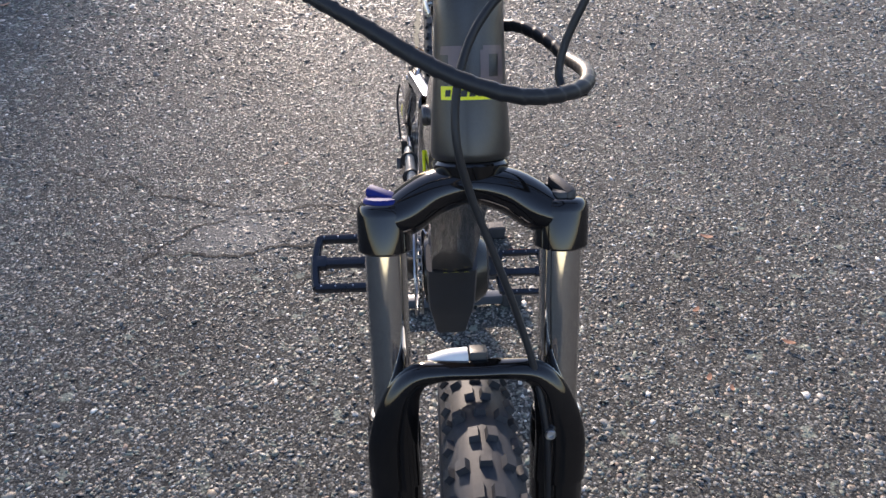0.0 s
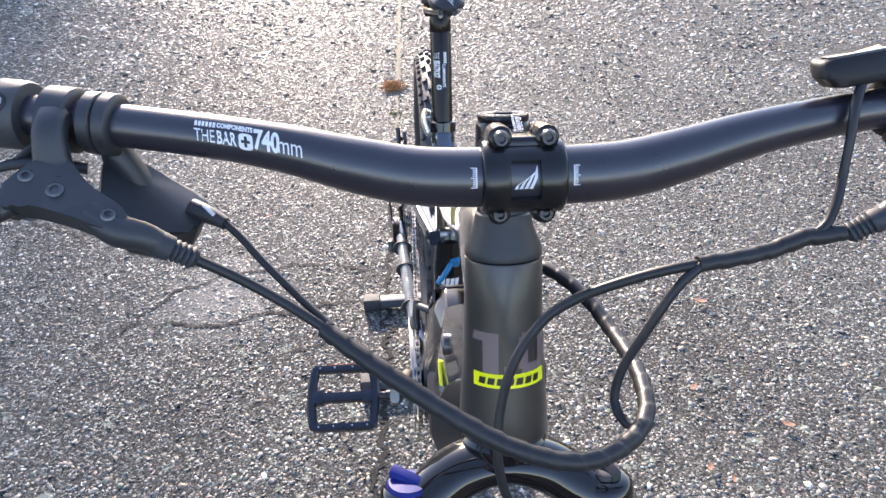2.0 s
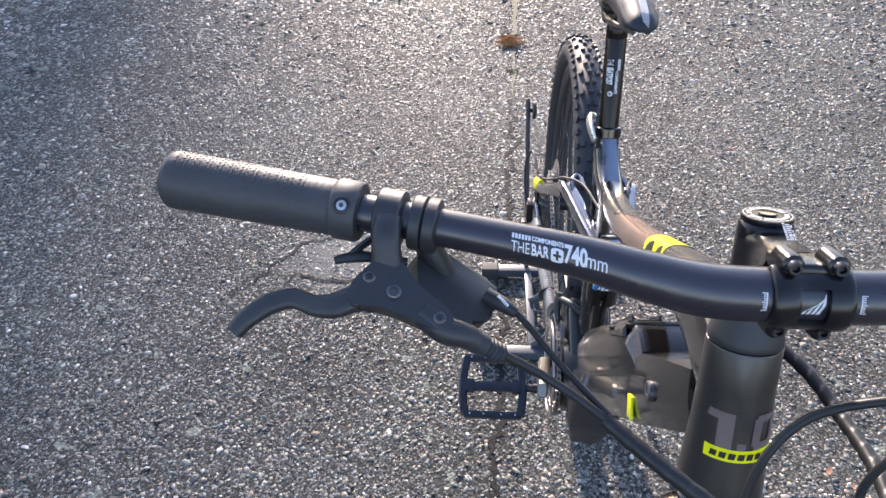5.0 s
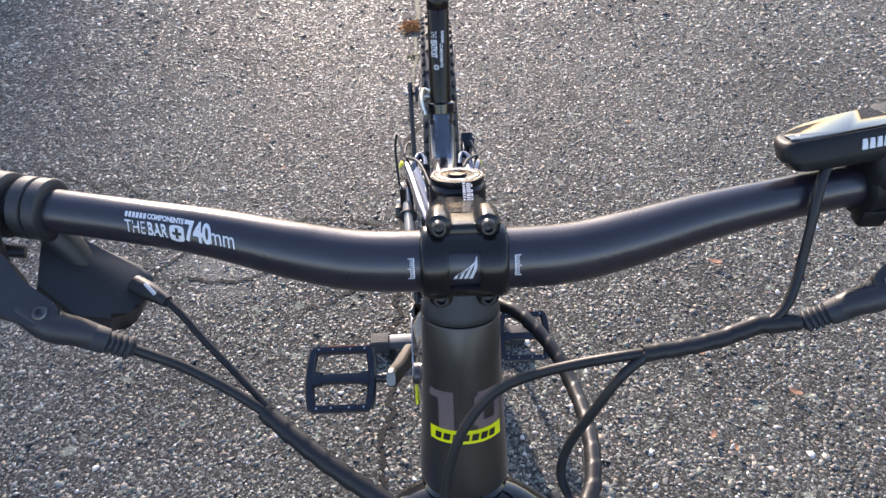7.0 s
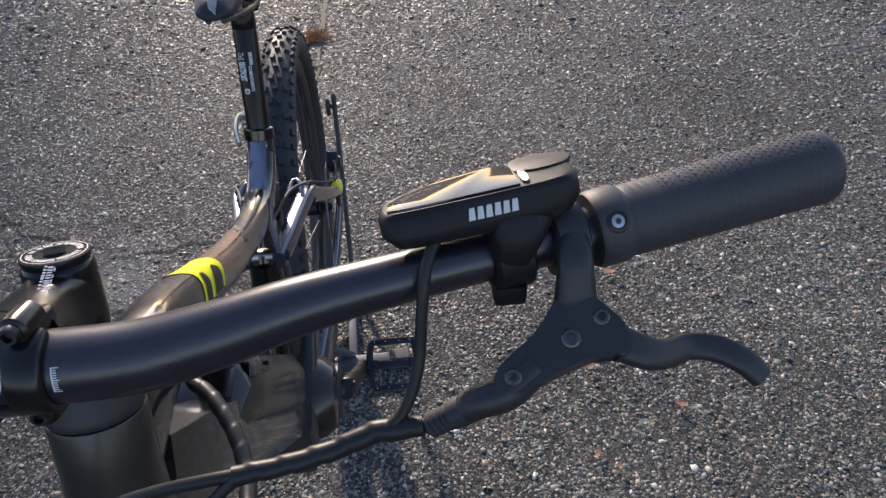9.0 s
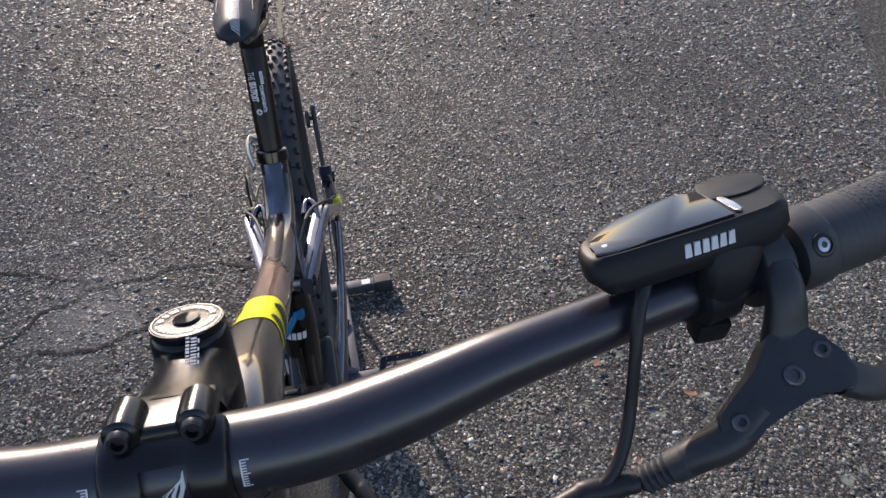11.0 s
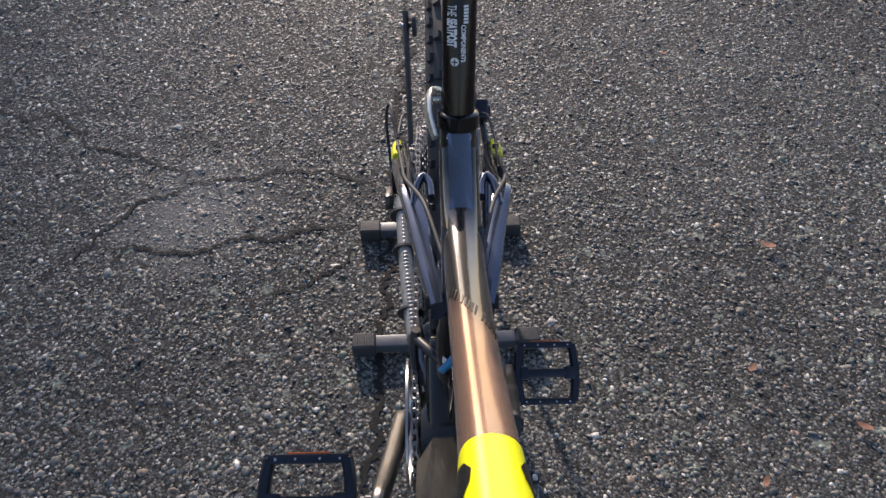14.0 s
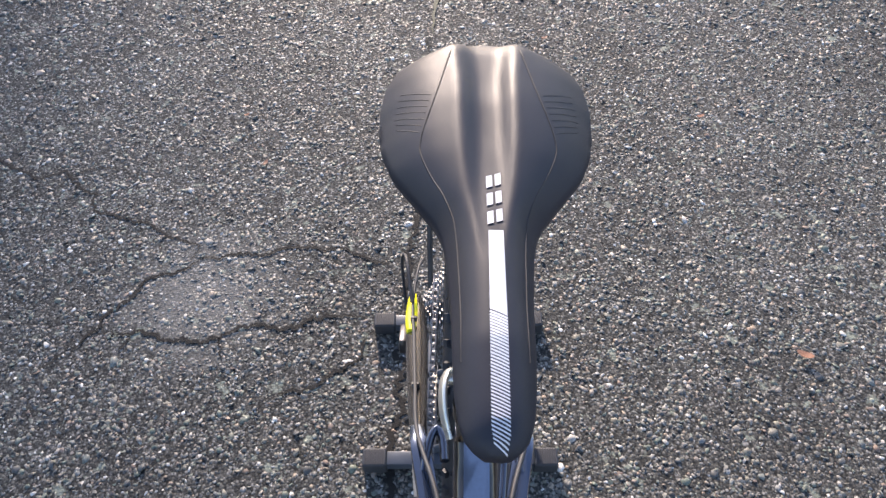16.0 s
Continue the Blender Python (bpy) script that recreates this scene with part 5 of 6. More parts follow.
for k in range(5):
    a0 = -1.9 + k * 0.28
    vs = [b.verts.new(V(0, 0.428, 0.632 + dz) + V(0.0238 * math.sin(a), -0.0238 * math.cos(a), 0)) for a, dz in ((a0 + 1, 0), (a0 + 1.22, 0.0), (a0 + 1.26, 0.012), (a0 + 1.04, 0.012))]
    b.faces.new(vs)
part("shock_print", b, white_print, shock, "", False)

# rear mech and caliper
b = block(bmesh.new(), V(-0.082, 0.925, 0.405), (0.016, 0.03, 0.05), bevel=0.005)
block(b, V(-0.094, 0.905, 0.378), (0.014, 0.05, 0.026), ((1, 0, 0), (0, 0.9, -0.4), (0, 0.4, 0.9)), 0.005)
mech = part("rear_derailleur", b, dark_steel, bike, "black rear derailleur")
part("mech_cage", plate(bmesh.new(), smooth_outline(((-0.012, 0.03), (0.012, 0.03), (0.014, -0.05), (0.004, -0.062), (-0.010, -0.05)), 4), -0.001, 0.001, frame_at(V(-0.0505, 0.925, 0.345), (1, 0, 0), (0, 1, 0.2)), 0), dark_steel, mech)
for z in (0.365, 0.318):
    one = bmesh.new()
    gear(one, V(0, 0.925 - (0.365 - z) * 0.3, z), -0.043, 0.0225, 11, 0.002, 0.3)
    part("jockey_wheel", one, matt_black, mech)
b = tube(bmesh.new(), [(-0.074, 0.86, 0.545), (-0.085, 0.93, 0.555), (-0.095, 0.965, 0.50), (-0.092, 0.95, 0.43), (-0.088, 0.93, 0.41)], 0.0025, 10, 0.006)
part("mech_cable", b, rubber, mech)
b = block(bmesh.new(), V(0.060, 0.985, 0.497), (0.026, 0.034, 0.042), ((1, 0, 0), (0, 0.8, 0.6), (0, -0.6, 0.8)), 0.006, 3)
lathe(b, V(0.073, 0.988, 0.494), V(1, 0, 0), ((0, 0.013), (0.003, 0.013), (0.004, 0.011), (0.004, 0.0001)), 20)
tube(b, [(0.068, 0.93, 0.47), (0.064, 0.97, 0.485)], (0.005, 0.01), 12, 0.01)
part("brake_caliper", b, pedal_alloy, bike, "dark brake caliper on the seat stay")
b = block(bmesh.new(), V(0.058, AXLE_F.y + 0.075, AXLE_F.z + 0.045), (0.026, 0.04, 0.034), ((1, 0, 0), (0, 0.6, 0.8), (0, -0.8, 0.6)), 0.006, 3)
part("brake_caliper", b, pedal_alloy, bike, "dark brake caliper on the fork leg")
for sgn in (-1, 1):
    b = tube(bmesh.new(), [(sgn * 0.0175, 0.455, 0.742), (sgn * 0.034, 0.53, 0.735), (sgn * 0.0535, 0.60, 0.702), (sgn * 0.060, 0.68, 0.648), (sgn * 0.067, 0.78, 0.583), (sgn * 0.073, 0.86, 0.542), (sgn * 0.068, 0.93, 0.53), (sgn * 0.062, 0.965, 0.51)], 0.0022, 10, 0.005)
    part("rear_hose", b, rubber, bike, "thin black hose along the seat stay")
    for p in (V(sgn * 0.0595, 0.68, 0.645), V(sgn * 0.0700, 0.825, 0.5575)):
        part("hose_clip", block(bmesh.new(), p, (0.009, 0.007, 0.007), ((1, 0, 0), (0, 0.83, -0.56), (0, 0.56, 0.83)), 0.0015), matt_black, bike)

# grips, brake levers, shifter, display


def grip(sgn):
    xa, xb = sgn * 0.252, sgn * 0.372
    ca, _, _ = bar_at(xa)
    cb, _, _ = bar_at(xb)
    d = (cb - ca).normalized()
    prof = [(0.0, 0.0115), (0.0004, 0.0168), (0.002, 0.0178), (0.014, 0.0180), (0.0155, 0.0172), (0.0165, 0.0162)]
    prof += [(0.02 + k * 0.0012, 0.0166 + 0.0011 * (k / 80) + (0.00022 if k % 3 == 0 else 0)) for k in range(80)]
    prof += [(0.117, 0.0178), (0.1195, 0.0170), (0.1215, 0.0150), (0.1222, 0.011), (0.1222, 0.0001)]
    g = part("grip", lathe(bmesh.new(), ca, d, prof, 36), grip_rubber, bike, "black lock-on rubber grip")
    b = bmesh.new()
    for k in range(34):
        for j in range(6):
            a = radians(62 + j * 11 + (5 if k % 2 else 0))
            _, s, u = axes_of(d, V(0, -1, 0))
            nrm = V(0, -math.cos(a), math.sin(a))
            nrm = (nrm - d * nrm.dot(d)).normalized()
            block(b, ca + d * (0.034 + k * 0.0024) + nrm * (0.0168 + 0.0011 * k / 34), (0.0017, 0.0022, 0.0003), (d, nrm.cross(d), nrm), 0, 2, (0.8, 0.8))
    part("grip_texture", b, grip_rubber, g)
    nrm = V(0, -0.72, 0.69)
    nrm = (nrm - d * nrm.dot(d)).normalized()
    b = lathe(bmesh.new(), ca + d * 0.008 + nrm * 0.0165, nrm, ((0, 0.0052), (0.0016, 0.0052), (0.0022, 0.0044), (0.0022, 0.0034), (0.0006, 0.0033), (0.0006, 0.0001)), 20)
    part("grip_bolt", b, black_print, g, "dark clamp bolt")
    part("grip_screw", lathe(bmesh.new(), ca + d * 0.008 + nrm * 0.0172, nrm, ((0, 0.0030), (0.0008, 0.0030), (0.0010, 0.0014), (0.0002, 0.0013), (0.0002, 0.0001)), 14), alloy, g)


grip(-1)
grip(1)


def brake_lever(sgn, inward=0.0, drop=0.0, out_by=0.0, sag=0.0):
    def P(x, y, z):
        return V(sgn * (x + out_by - inward * max(0.0, x - 0.262)), y, z - drop * max(0.0, x - 0.266) - sag * math.exp(-((x - 0.291) / 0.019) ** 2))
    s2 = P(0.229, -0.0905, 1.0665)
    e1 = (P(0.204, -0.101, 1.057) - P(0.243, -0.085, 1.071)).normalized()
    nrm = V(0, -0.42, 0.907)
    nrm = (nrm - e1 * nrm.dot(e1)).normalized()
    e2 = nrm.cross(e1) * (1 if sgn < 0 else -1)
    m = Matrix((e1, e2, nrm)).transposed().to_4x4()
    m.translation = s2
    outline = smooth_outline(((-0.0220, -0.0126), (-0.0212, 0.0013), (-0.0170, 0.0125), (-0.0077, 0.0178), (0.0105, 0.0106), (0.0299, 0.0076), (0.0368, 0.0028), (0.0337, -0.0054), (0.0109, -0.0086), (-0.0078, -0.013), (-0.0145, -0.0185)), 5)
    b = plate(bmesh.new(), outline, -0.013, 0.0005, m, 0.0016)
    c, r, d = bar_at(sgn * (0.235 + out_by))
    lathe(b, c - d * 0.0080, d, ((0, 0.0118), (0.0005, 0.0158), (0.0015, 0.0168), (0.0145, 0.0168), (0.0155, 0.0158), (0.016, 0.0118)), 32)
    tube(b, [(*(c + V(0, -0.010, 0.006)), 0.0080, 0.0065), (*(c + V(0, -0.022, 0.001)), 0.0080, 0.0070), (*(m @ V(-0.012, 0.012, -0.006)), 0.0095, 0.0075), (*(m @ V(-0.006, 0.004, -0.006)), 0.0105, 0.0070)], 0, 18, 0.003, shape=sq(3))
    tube(b, [(*(m @ V(0.018, 0.0, -0.006)), 0.0078), (*(m @ V(0.034, -0.0015, -0.007)), 0.0082), (*P(0.190, -0.1025, 1.047), 0.0072), (*P(0.184, -0.102, 1.0425), 0.0068)], 0, 18, 0.003)
    lever = part("brake_lever", b, matt_black, bike, "matt black hydraulic brake lever")
    for u, v, r_ in ((-0.0160, 0.0, 0.0036), (0.0, 0.0, 0.0042), (0.0290, 0.0005, 0.0036)):
        part("lever_screw", bolt(bmesh.new(), m @ V(u, v, 0.0004), nrm, r_, 0.0016), screw_steel, lever)
    pts = [(*P(0.250, -0.092, 1.0625), 0.0045, 0.0075), (*P(0.262, -0.0945, 1.0585), 0.0042, 0.0072), (*P(0.274, -0.0925, 1.0580), 0.004, 0.0062), (*P(0.288, -0.0865, 1.0605), 0.004, 0.0060), (*P(0.303, -0.0885, 1.0585), 0.004, 0.0062),
           (*P(0.316, -0.0945, 1.0525), 0.004, 0.0060), (*P(0.324, -0.0995, 1.0465), 0.0038, 0.0052)]
    part("lever_blade", tube(bmesh.new(), pts, 0, 18, 0.003, side=tuple(nrm), shape=sq(3)), matt_black, lever, "curved matt black lever blade")
    a, z = P(0.1855, -0.1022, 1.0435), P(0.169, -0.1005, 1.0315)
    L = (z - a).length
    prof = [(0, 0.0062), (0.001, 0.0068), (0.009, 0.0064)]
    for k in range(4):
        prof += [(0.0098 + k * 0.0028, 0.0050), (0.0108 + k * 0.0028, 0.0058), (0.0118 + k * 0.0028, 0.0058), (0.0124 + k * 0.0028, 0.0048)]
    part("hose_barrel", lathe(bmesh.new(), a, z - a, prof + [(0.0225, 0.0036)], 22), rubber, lever, "ribbed rubber hose barrel")
    return lever, m, nrm


lever_right, m_right, n_right = brake_lever(-1, 0.06, 0.11, 0.0, 0.003)
brake_lever(1, 0.14, 0.10, 0.005, 0.008)

SH = V(0.003, -0.009, 0.001)
m_sh = frame_at(V(-0.195, -0.050, 1.0405) + SH, V(0.45, -0.31, 0.83), (0.85, -0.13, -0.51))
corners = [m_sh.inverted() @ (V(*p) + SH) for p in ((-0.2130, -0.0345, 1.0595), (-0.2060, -0.0350, 1.0570), (-0.1835, -0.0385, 1.0420), (-0.1770, -0.0425, 1.0385), (-0.1765, -0.0500, 1.0365), (-0.1800, -0.0590, 1.0330), (-0.1865, -0.0600, 1.0315), (-0.1935, -0.0655, 1.0275), (-0.2060, -0.0690, 1.0340), (-0.2200, -0.0620, 1.0480), (-0.2200, -0.0430, 1.0580))]
b = plate(bmesh.new(), [(c.x * 1.18 + 0.002, c.y * 1.15) for c in corners], -0.022, 0.0015, m_sh, 0.0028)
for x in (-0.2185, -0.2105):
    c, r, d = bar_at(x)
    lathe(b, c - d * 0.0042, d, ((0, 0.0118), (0.0004, 0.0152), (0.0012, 0.0160), (0.0070, 0.0160), (0.0078, 0.0152), (0.0084, 0.0118)), 28)
c, r, d = bar_at(-0.2145)
tube(b, [(*(c + V(0, 0.002, -0.010)), 0.007, 0.008), (*(c + V(0.003, 0.000, -0.022)), 0.009, 0.009), (*(m_sh @ V(-0.012, 0.004, -0.008)), 0.010, 0.010)], 0, 16, 0.004)
shifter = part("gear_shifter", b, matt_black, bike, "matt black trigger gear shifter")
b = bmesh.new()
for k in range(7):
    block(b, m_sh @ V(-0.012 + k * 0.0020, -0.004, 0.0016), (0.0014, 0.0008, 0.0004), (m_sh.col[0].xyz, m_sh.col[1].xyz, m_sh.col[2].xyz), 0)
part("shifter_print", b, white_print, shifter)
b = tube(bmesh.new(), [(-0.226, -0.056, 1.060, 0.003, 0.005), (-0.244, -0.060, 1.066, 0.0028, 0.0065), (-0.258, -0.064, 1.068, 0.0026, 0.0055), (-0.266, -0.066, 1.067, 0.002, 0.004)], 0, 14, 0.003, side=(0, 0.3, 1))
tube(b, [(-0.258, -0.062, 1.067), (-0.247, -0.053, 1.072), (-0.238, -0.048, 1.072)], (0.002, 0.0035), 10, 0.003)
part("shift_paddle", b, matt_black, shifter, "thumb paddle")
b = tube(bmesh.new(), [(*(V(*p) + SH), r) for *p, r in ((-0.1815, -0.0480, 1.0345, 0.0056), (-0.1715, -0.0530, 1.0325, 0.0048), (-0.1625, -0.0580, 1.0300, 0.0034))], 0, 16, 0.002)
part("cable_port", b, matt_black, shifter)
pd = V(0.0115, -0.0105, -0.0055).normalized()
pn = (V(0, -0.3, 1) - pd * V(0, -0.3, 1).dot(pd)).normalized()
b = block(bmesh.new(), V(-0.1715, -0.0530, 1.0325) + SH + pn * 0.0047, (0.009, 0.0020, 0.0012), (pd, pn.cross(pd), pn), 0.0004)
part("port_mark", b, white_print, shifter)

# display on the left side of the bar
dx = V(0.985, 0.04, 0.15).normalized()
dn = V(-0.15, 0.30, 1.0)
dn = (dn - dx * dn.dot(dx)).normalized()
dy = dn.cross(dx)
md = Matrix((dx, dy, dn)).transposed().to_4x4()
md.translation = V(0.2005, -0.0390, 1.1122)
out = smooth_outline(((-0.0425, -0.013), (-0.037, -0.0178), (-0.015, -0.0186), (0.0, -0.0188), (0.018, -0.0182), (0.036, -0.0160), (0.0425, -0.008), (0.0425, 0.010), (0.036, 0.0165), (0.006, 0.0180), (-0.022, 0.0120), (-0.038, 0.003), (-0.0425, -0.003)), 4)
b = bmesh.new()
rings(b, [[md @ V(u * f, v * f - 0.001 * (1 - f), n) for u, v in out] for n, f in ((-0.0170, 0.82), (-0.0160, 0.90), (-0.0115, 0.98), (-0.0105, 1.0), (-0.0035, 1.0), (-0.0012, 0.975), (0.0, 0.93))])
c, r, d = bar_at(0.2135)
lathe(b, c - d * 0.0095, d, ((0, 0.0118), (0.0006, 0.0152), (0.002, 0.0166), (0.017, 0.0166), (0.0184, 0.0152), (0.019, 0.0118)), 30)
tube(b, [(*(c + V(0, -0.003, 0.006)), 0.0092, 0.013), (*(c + V(0.002, -0.003, 0.016)), 0.012, 0.014), (*(md @ V(0.015, -0.002, -0.011)), 0.018, 0.015)], 0, 20, 0.004, shape=sq(4))
block(b, c + V(0, -0.011, -0.013), (0.015, 0.011, 0.011), bevel=0.003)
display = part("display", b, display_black, bike, "black handlebar display with a glossy screen")
b = plate(bmesh.new(), smooth_outline(((-0.0375, -0.012), (-0.034, -0.0152), (0.012, -0.0155), (0.0165, -0.0125), (0.0165, 0.011), (0.008, 0.0145), (-0.020, 0.0085), (-0.0365, -0.003)), 4), 0.0, 0.0010, md, 0.0004)
part("screen", b, screen_glass, display, "dark glossy screen")
b = plate(bmesh.new(), smooth_outline(((0.018, 0.002), (0.036, 0.000), (0.044, 0.008), (0.041, 0.017), (0.020, 0.0195)), 4), -0.0016, 0.0009, md, 0.0008)
part("button_flap", b, display_black, display)
b = plate(bmesh.new(), smooth_outline(((0.0185, -0.013), (0.0215, -0.013), (0.0215, 0.000), (0.0185, 0.000)), 2), 0.0, 0.0014, md, 0.0003)
part("button", b, alloy, display, "thin silver button")
for k in range(6):
    u = -0.0062 + k * 0.0036
    b = block(bmesh.new(), md @ V(u + 0.0012, -0.0191 + max(0.0, u) * 0.04, -0.0062), (0.0028, 0.0012, 0.0052), (dx, dy, (dn + dx * 0.12).normalized()), 0, 2, (0.75, 1))
    part("maker_mark", b, white_print, display, "white maker's mark as a plain block")
part("status_lamp", lathe(bmesh.new(), md @ V(-0.033, -0.0095, 0.0006), dn, ((0, 0.0014), (0.0004, 0.0012), (0.0005, 0.0001)), 10), white_print, display)


# cables
def wrap(step, turns_at=0.013, depth=0.15):
    """A spiral wrapping: a saw-tooth ridge that winds along the tube."""
    def shape(i, a):
        t = (i * step / turns_at - a / (2 * math.pi)) % 1.0
        return 1.0 + depth * (0.25 if t < 0.12 else (t - 0.12) / 0.88)
    return shape


hose = part("brake_hose", tube(bmesh.new(), [(-0.169, -0.1005, 1.0315), (-0.157, -0.1005, 1.0235), (-0.145, -0.101, 1.0155), (-0.125, -0.106, 1.0035), (-0.105, -0.114, 0.992)], 0.0028, 14, 0.004), cable_black, bike, "black rear brake hose")
part("shift_cable", tube(bmesh.new(), [V(-0.160, -0.0665, 1.0310), V(-0.152, -0.0720, 1.0255), V(-0.139, -0.083, 1.0150), V(-0.122, -0.096, 1.0025), V(-0.103, -0.113, 0.9935)], 0.0021, 12, 0.004), cable_black, bike, "black gear cable")
LOOP = [(-0.107, -0.1135, 0.993), (-0.088, -0.128, 0.986), (-0.066, -0.142, 0.977), (-0.036, -0.156, 0.962), (-0.008, -0.166, 0.951), (0.022, -0.168, 0.943), (0.048, -0.156, 0.939), (0.066, -0.136, 0.937),
        (0.073, -0.110, 0.935), (0.075, -0.080, 0.930), (0.072, -0.045, 0.925), (0.062, -0.015, 0.929), (0.045, 0.012, 0.932), (0.030, 0.030, 0.928), (0.020, 0.06, 0.915)]
part("cable_loop", tube(bmesh.new(), LOOP, 0.0046, 18, 0.0012, shape=wrap(0.0012)), cable_black, bike, "cable bundle in black spiral wrap looping past the head tube")
part("cable_wrap", tube(bmesh.new(), [(0.171, -0.1003, 1.0320, 0.0040), (0.163, -0.1000, 1.0305, 0.0045), (0.150, -0.099, 1.0285, 0.0046), (0.132, -0.1025, 1.024, 0.0043), (0.112, -0.106, 1.022, 0.0041), (0.090, -0.108, 1.0205, 0.0041)], 0, 18, 0.0012, shape=wrap(0.0012)), cable_black, bike, "cables in black spiral wrap below the bar")
part("front_brake_hose", tube(bmesh.new(), [(0.176, -0.1008, 1.0335), (0.152, -0.0995, 1.028), (0.112, -0.106, 1.022), (0.082, -0.107, 1.0185), (0.055, -0.103, 1.008), (0.030, -0.099, 0.994), (0.012, -0.100, 0.980), (-0.004, -0.108, 0.958), (-0.013, -0.120, 0.930),
                                            (-0.014, -0.131, 0.90), (-0.006, -0.134, 0.865), (0.010, -0.138, 0.82), (0.028, -0.144, 0.77), (0.045, -0.156, 0.715), (0.054, -0.172, 0.665), (0.058, -0.184, 0.60)], 0.0029, 14, 0.005), cable_black, bike, "black front brake hose")
part("display_cable", tube(bmesh.new(), [md @ V(-0.021, -0.012, -0.0145), V(0.1765, -0.064, 1.089), V(0.1735, -0.073, 1.073), V(0.1705, -0.086, 1.053), V(0.162, -0.097, 1.036), V(0.148, -0.101, 1.028)], 0.0026, 14, 0.004), cable_black, bike, "black display cable")
part("motor_cable", tube(bmesh.new(), [(0.092, -0.108, 1.020), (0.079, -0.112, 1.008), (0.066, -0.116, 0.984), (0.055, -0.118, 0.957), (0.052, -0.123, 0.938), (0.057, -0.133, 0.930), (0.067, -0.139, 0.934)], 0.0027, 14, 0.004), cable_black, bike, "black display lead joining the cable bundle")

# the cockpit is turned and tipped a little against the frame, and the bar sweeps forward past its rise
bar_x, bar_y, bar_z = ([r[k] for r in bar_rows] for k in range(3))
for ob in bike.children:
    kind = ob.name.split(".")[0]
    if kind not in ("handlebar", "grip", "brake_lever", "gear_shifter", "display", "brake_hose", "shift_cable", "cable_wrap", "front_brake_hose", "display_cable"):
        continue
    ahead = 1.0 if kind in ("handlebar", "grip", "display") else 0.0
    for o in (ob, *ob.children_recursive):
        co = np.zeros(3 * len(o.data.vertices), np.float32)
        o.data.vertices.foreach_get("co", co)
        p = co.reshape(-1, 3)
        past = np.clip((np.abs(p[:, 0]) - 0.07) / 0.09, 0, 1)
        if not ahead or kind == "display":
            gap = np.hypot(p[:, 1] - np.interp(p[:, 0], bar_x, bar_y), p[:, 2] - np.interp(p[:, 0], bar_x, bar_z))
            past = past * np.clip((0.036 - gap) / 0.016, 0, 1)
        p[:, 2] += -0.011 * p[:, 0] + 0.003 * past
        p[:, 1] += 0.0115 * p[:, 0] - 0.004 * past
        o.data.vertices.foreach_set("co", p.ravel())
        o.data.update()

# ---- the stand ----
stand = tagged(new("bike_stand"), "low dark grey steel stand with ribbed rubber feet", "bike stand")
for y, half in ((0.850, 0.190), (1.168, 0.187)):
    b = block(bmesh.new(), V(-0.006, y, 0.021), (2 * half - 0.04, 0.028, 0.026), bevel=0.004)
    cross = part("cross_bar", b, stand_paint, stand, "dark grey square-section cross bar")
    for sgn in (-1, 1):
        b = block(bmesh.new(), V(-0.006 + sgn * (half - 0.024), y, 0.020), (0.048, 0.037, 0.037), bevel=0.005, seg=3)
        cap_ = part("foot_cap", b, rubber, stand, "ribbed black rubber foot cap")
        for k in range(9):
            b = block(bmesh.new(), V(-0.006 + sgn * (half - 0.043 + k * 0.0047), y, 0.0388), (0.0024, 0.031, 0.0018), bevel=0)
            part("rib", b, rubber, cap_)
part("sticker", block(bmesh.new(), V(0.112, 1.168, 0.0345), (0.022, 0.018, 0.0008), bevel=0), white_label, stand, "white sticker")
for x in (-0.062, 0.050):
    part("side_rail", block(bmesh.new(), V(x, 1.01, 0.020), (0.020, 0.30, 0.020), bevel=0.003), stand_paint, stand)
for sgn in (-1, 1):
    x = -0.006 + sgn * 0.060
    b = tube(bmesh.new(), [V(x, 1.168, 0.028), V(x, 1.31, 0.235), V(x, 1.436, 0.425)], 0.0062, 14, 0.02)
    arm = part("arm", b, matt_black, stand, "thin black upright arm")
    b = lathe(bmesh.new(), V(x - sgn * 0.004, 1.425, 0.398), V(-sgn, 0, 0), ((0, 0.006), (0.008, 0.006), (0.009, 0.024), (0.017, 0.025), (0.019, 0.022), (0.019, 0.0001)), 28)
    part("arm_pad", b, rubber, arm, "round black rubber pad")
    b = lathe(bmesh.new(), V(x - sgn * 0.004, 1.425, 0.398), V(sgn, 0, 0), ((0, 0.004), (0.014, 0.004), (0.014, 0.0075), (0.018, 0.0075), (0.0185, 0.005)), 12)
    part("arm_bolt", b, alloy, arm)
for y, z in ((1.03, 0.052), (0.865, 0.066)):
    b = tube(bmesh.new(), [V(-0.062, y, 0.03), V(-0.012, y, z), V(0.05, y, 0.03)], (0.012, 0.006), 14, 0.01)
    part("wheel_cradle", b, stand_paint, stand)

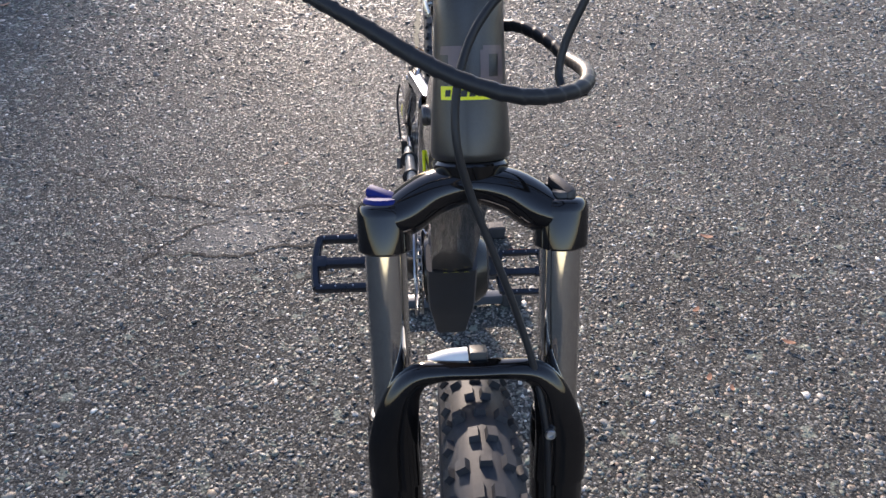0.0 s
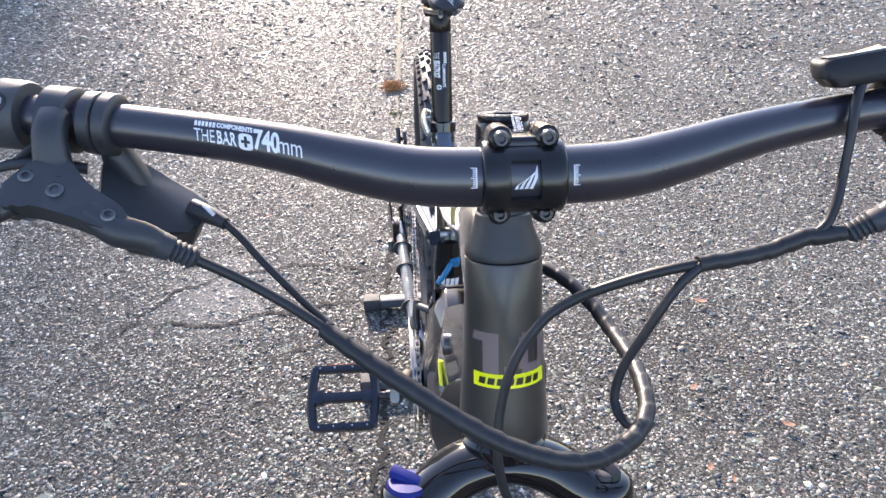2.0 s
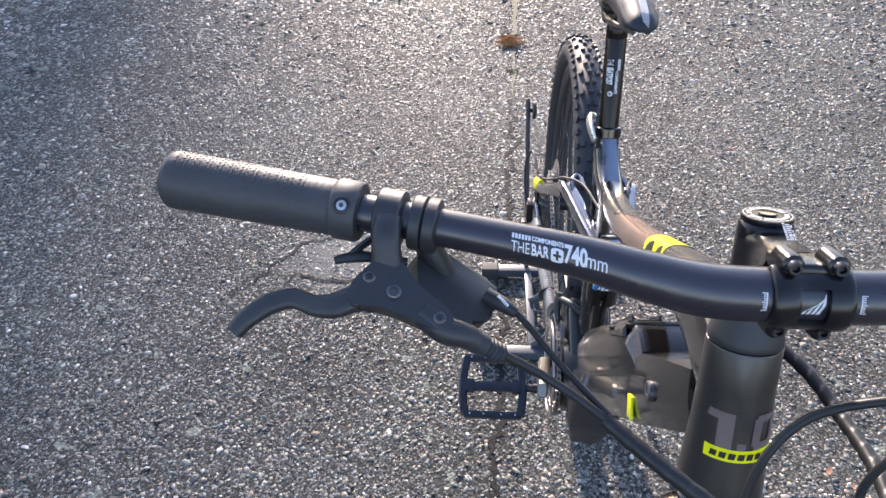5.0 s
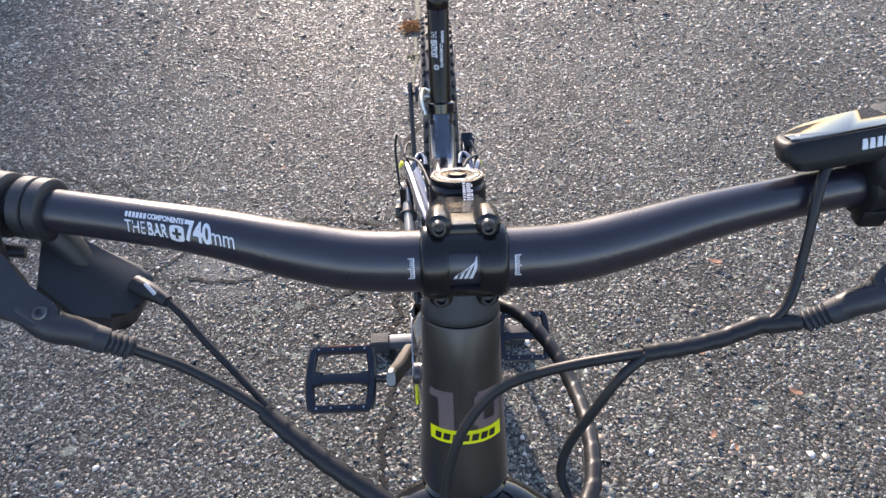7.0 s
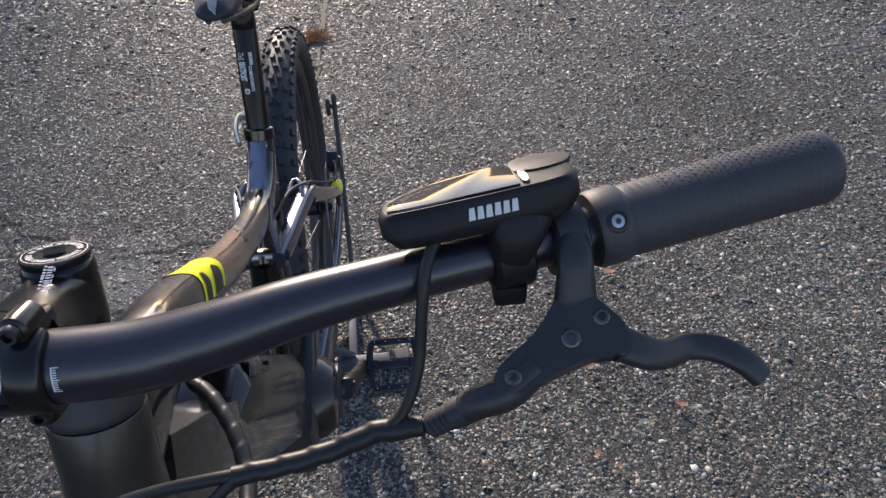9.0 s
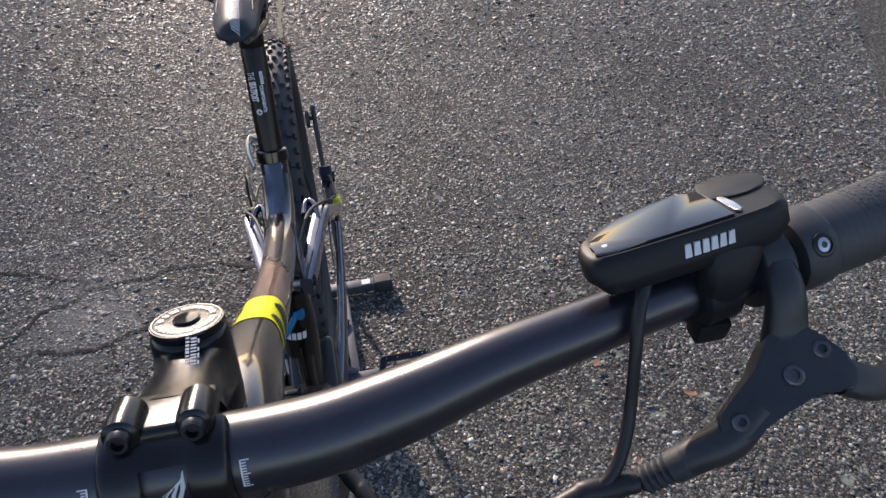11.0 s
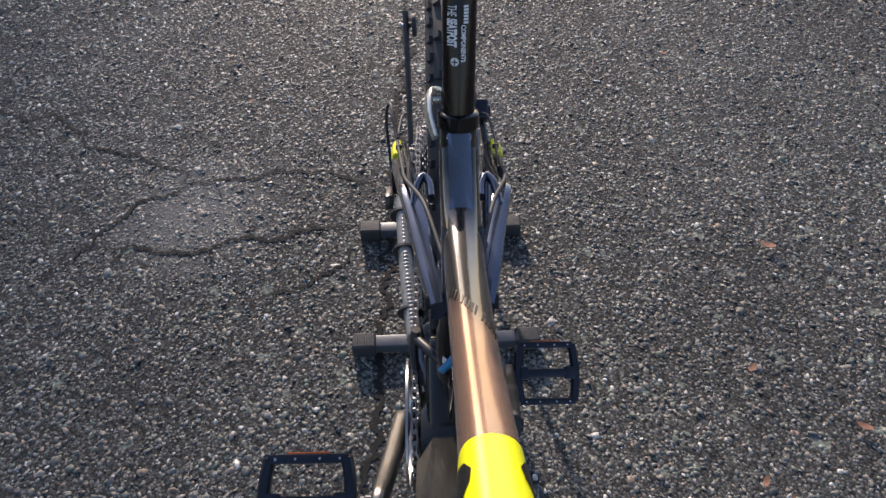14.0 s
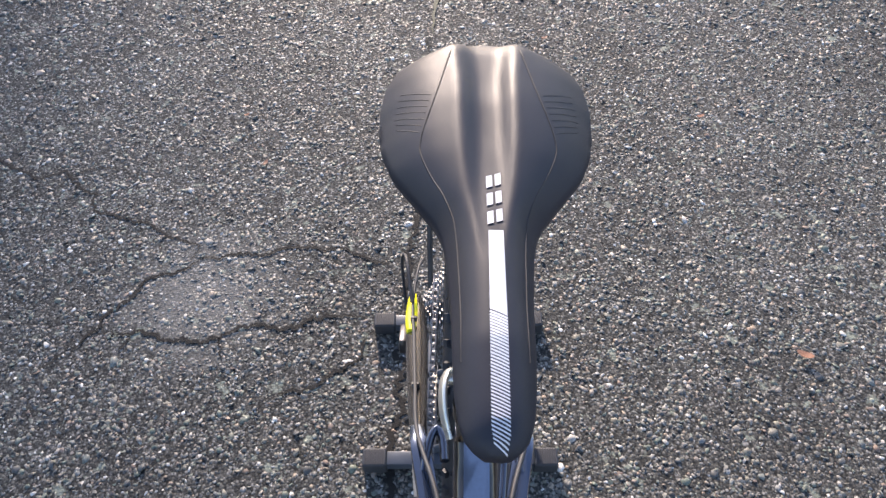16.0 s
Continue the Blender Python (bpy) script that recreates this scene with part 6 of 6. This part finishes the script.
# ---- litter and edges on the ground ----
rng = random.Random(5)
b = bmesh.new()
for k in range(420):
    a, r = rng.uniform(0, 6.283), abs(rng.gauss(0, 0.4))
    c = V(-0.082 + 0.075 * r * math.cos(a), 2.87 + 0.095 * r * math.sin(a), 0.012 + rng.uniform(0, 0.022) * (1 - min(1, r)))
    d = V(rng.gauss(0, 1), rng.gauss(0, 1), rng.gauss(0, 0.5)).normalized() * rng.uniform(0.008, 0.02)
    tube(b, [c - d, c + V(rng.gauss(0, 0.002), rng.gauss(0, 0.002), rng.uniform(0, 0.004)), c + d], 0.0012, 4, 0.012)
tagged(part("dry_needle_clump", b, pine_mat, smooth=False), "clump of dry orange-brown needles lying on the asphalt joint", "plant litter", kind="stuff")


def tuft(name, x, y, r, n, mat, label, seed, h=0.02):
    rng = random.Random(seed)
    b = bmesh.new()
    for _ in range(n):
        a, q = rng.uniform(0, 6.283), r * rng.random() ** 0.5
        p = V(x + q * math.cos(a), y + q * math.sin(a), 0.002)
        t = V(rng.gauss(0, 0.6), rng.gauss(0, 0.6), 1).normalized() * h * rng.uniform(0.4, 1)
        s = V(rng.gauss(0, 1), rng.gauss(0, 1), 0).normalized() * h * 0.18
        b.faces.new([b.verts.new(v) for v in (p - s, p + s, p + t * 0.6 + s * 0.8, p + t, p + t * 0.6 - s * 0.8)])
    return tagged(part(name, b, mat, smooth=False), label, "plant", kind="stuff")


tuft("moss_tuft", -0.076, 2.555, 0.03, 140, moss_mat, "small yellow-green moss tuft in the asphalt joint", 1, 0.008)
for k in range(26):
    t = k / 25
    tuft("moss_tuft", -3.12 + 0.36 * t + rng.uniform(-0.09, 0.09), 4.1 + 1.35 * t, 0.07, 60, weed_mat, "low moss and weeds along the yard's edge", 10 + k, 0.05)


def leaf(x, y, a, s):
    b = bmesh.new()
    n = 12
    top = [V(s * math.cos(2 * math.pi * k / n), 0.45 * s * math.sin(2 * math.pi * k / n), 0.004 + 0.3 * s * (math.cos(2 * math.pi * k / n) ** 2) * 0.6) for k in range(n)]
    m = pose(x, y, 0.010, 0, 0, a)
    up = [b.verts.new(m @ p) for p in top]
    lo_ = [b.verts.new(m @ (p - V(0, 0, 0.0008))) for p in top]
    c, d = b.verts.new(m @ V(0, 0, 0.002)), b.verts.new(m @ V(0, 0, 0.0012))
    for k in range(n):
        b.faces.new((up[k], up[(k + 1) % n], c))
        b.faces.new((lo_[(k + 1) % n], lo_[k], d))
        b.faces.new((lo_[k], lo_[(k + 1) % n], up[(k + 1) % n], up[k]))
    tagged(part("dry_leaf", b, leaf_mat), "small curled reddish dry leaf on the asphalt", "leaf", "fallen leaves")


for x, y, a, s in ((0.283, 2.26, 20, 0.011), (0.548, 0.534, 60, 0.012), (0.766, 0.631, -30, 0.015), (0.742, 1.086, -25, 0.018), (0.695, 1.87, 15, 0.012), (0.584, 0.499, 80, 0.010), (0.60, 0.765, 40, 0.013), (-0.526, 1.697, 70, 0.011), (-0.614, 1.898, 30, 0.009), (-2.75, 4.3, 40, 0.05)):
    leaf(x, y, a, s)

# soil bed past the yard's edge, and the added block that shades the far corner
b = bmesh.new()
pts = [V(-3.35 + rng.uniform(-0.04, 0.04), 3.4, 0.012), V(-3.25, 4.1, 0.012), V(-3.05, 4.8, 0.012), V(-2.75, 5.5, 0.012), V(-2.5, 8.5, 0.012), V(-6.5, 8.5, 0.1), V(-6.5, 3.4, 0.1)]
b.faces.new([b.verts.new(p) for p in pts])
tagged(part("soil_bed", b, soil_mat, smooth=False), "dark bare soil bed beside the asphalt", "soil", kind="structure")

# an added block, far off and out of view, keeps part of the ground in half shade
b = block(bmesh.new(), V(-22.92 - 25, 112, 26), (50, 4, 52), bevel=0.05)
tagged(part("wall_far", b, shade_block_mat, smooth=False), "tall plain block added out of view to half-shade the ground", "wall", kind="structure")
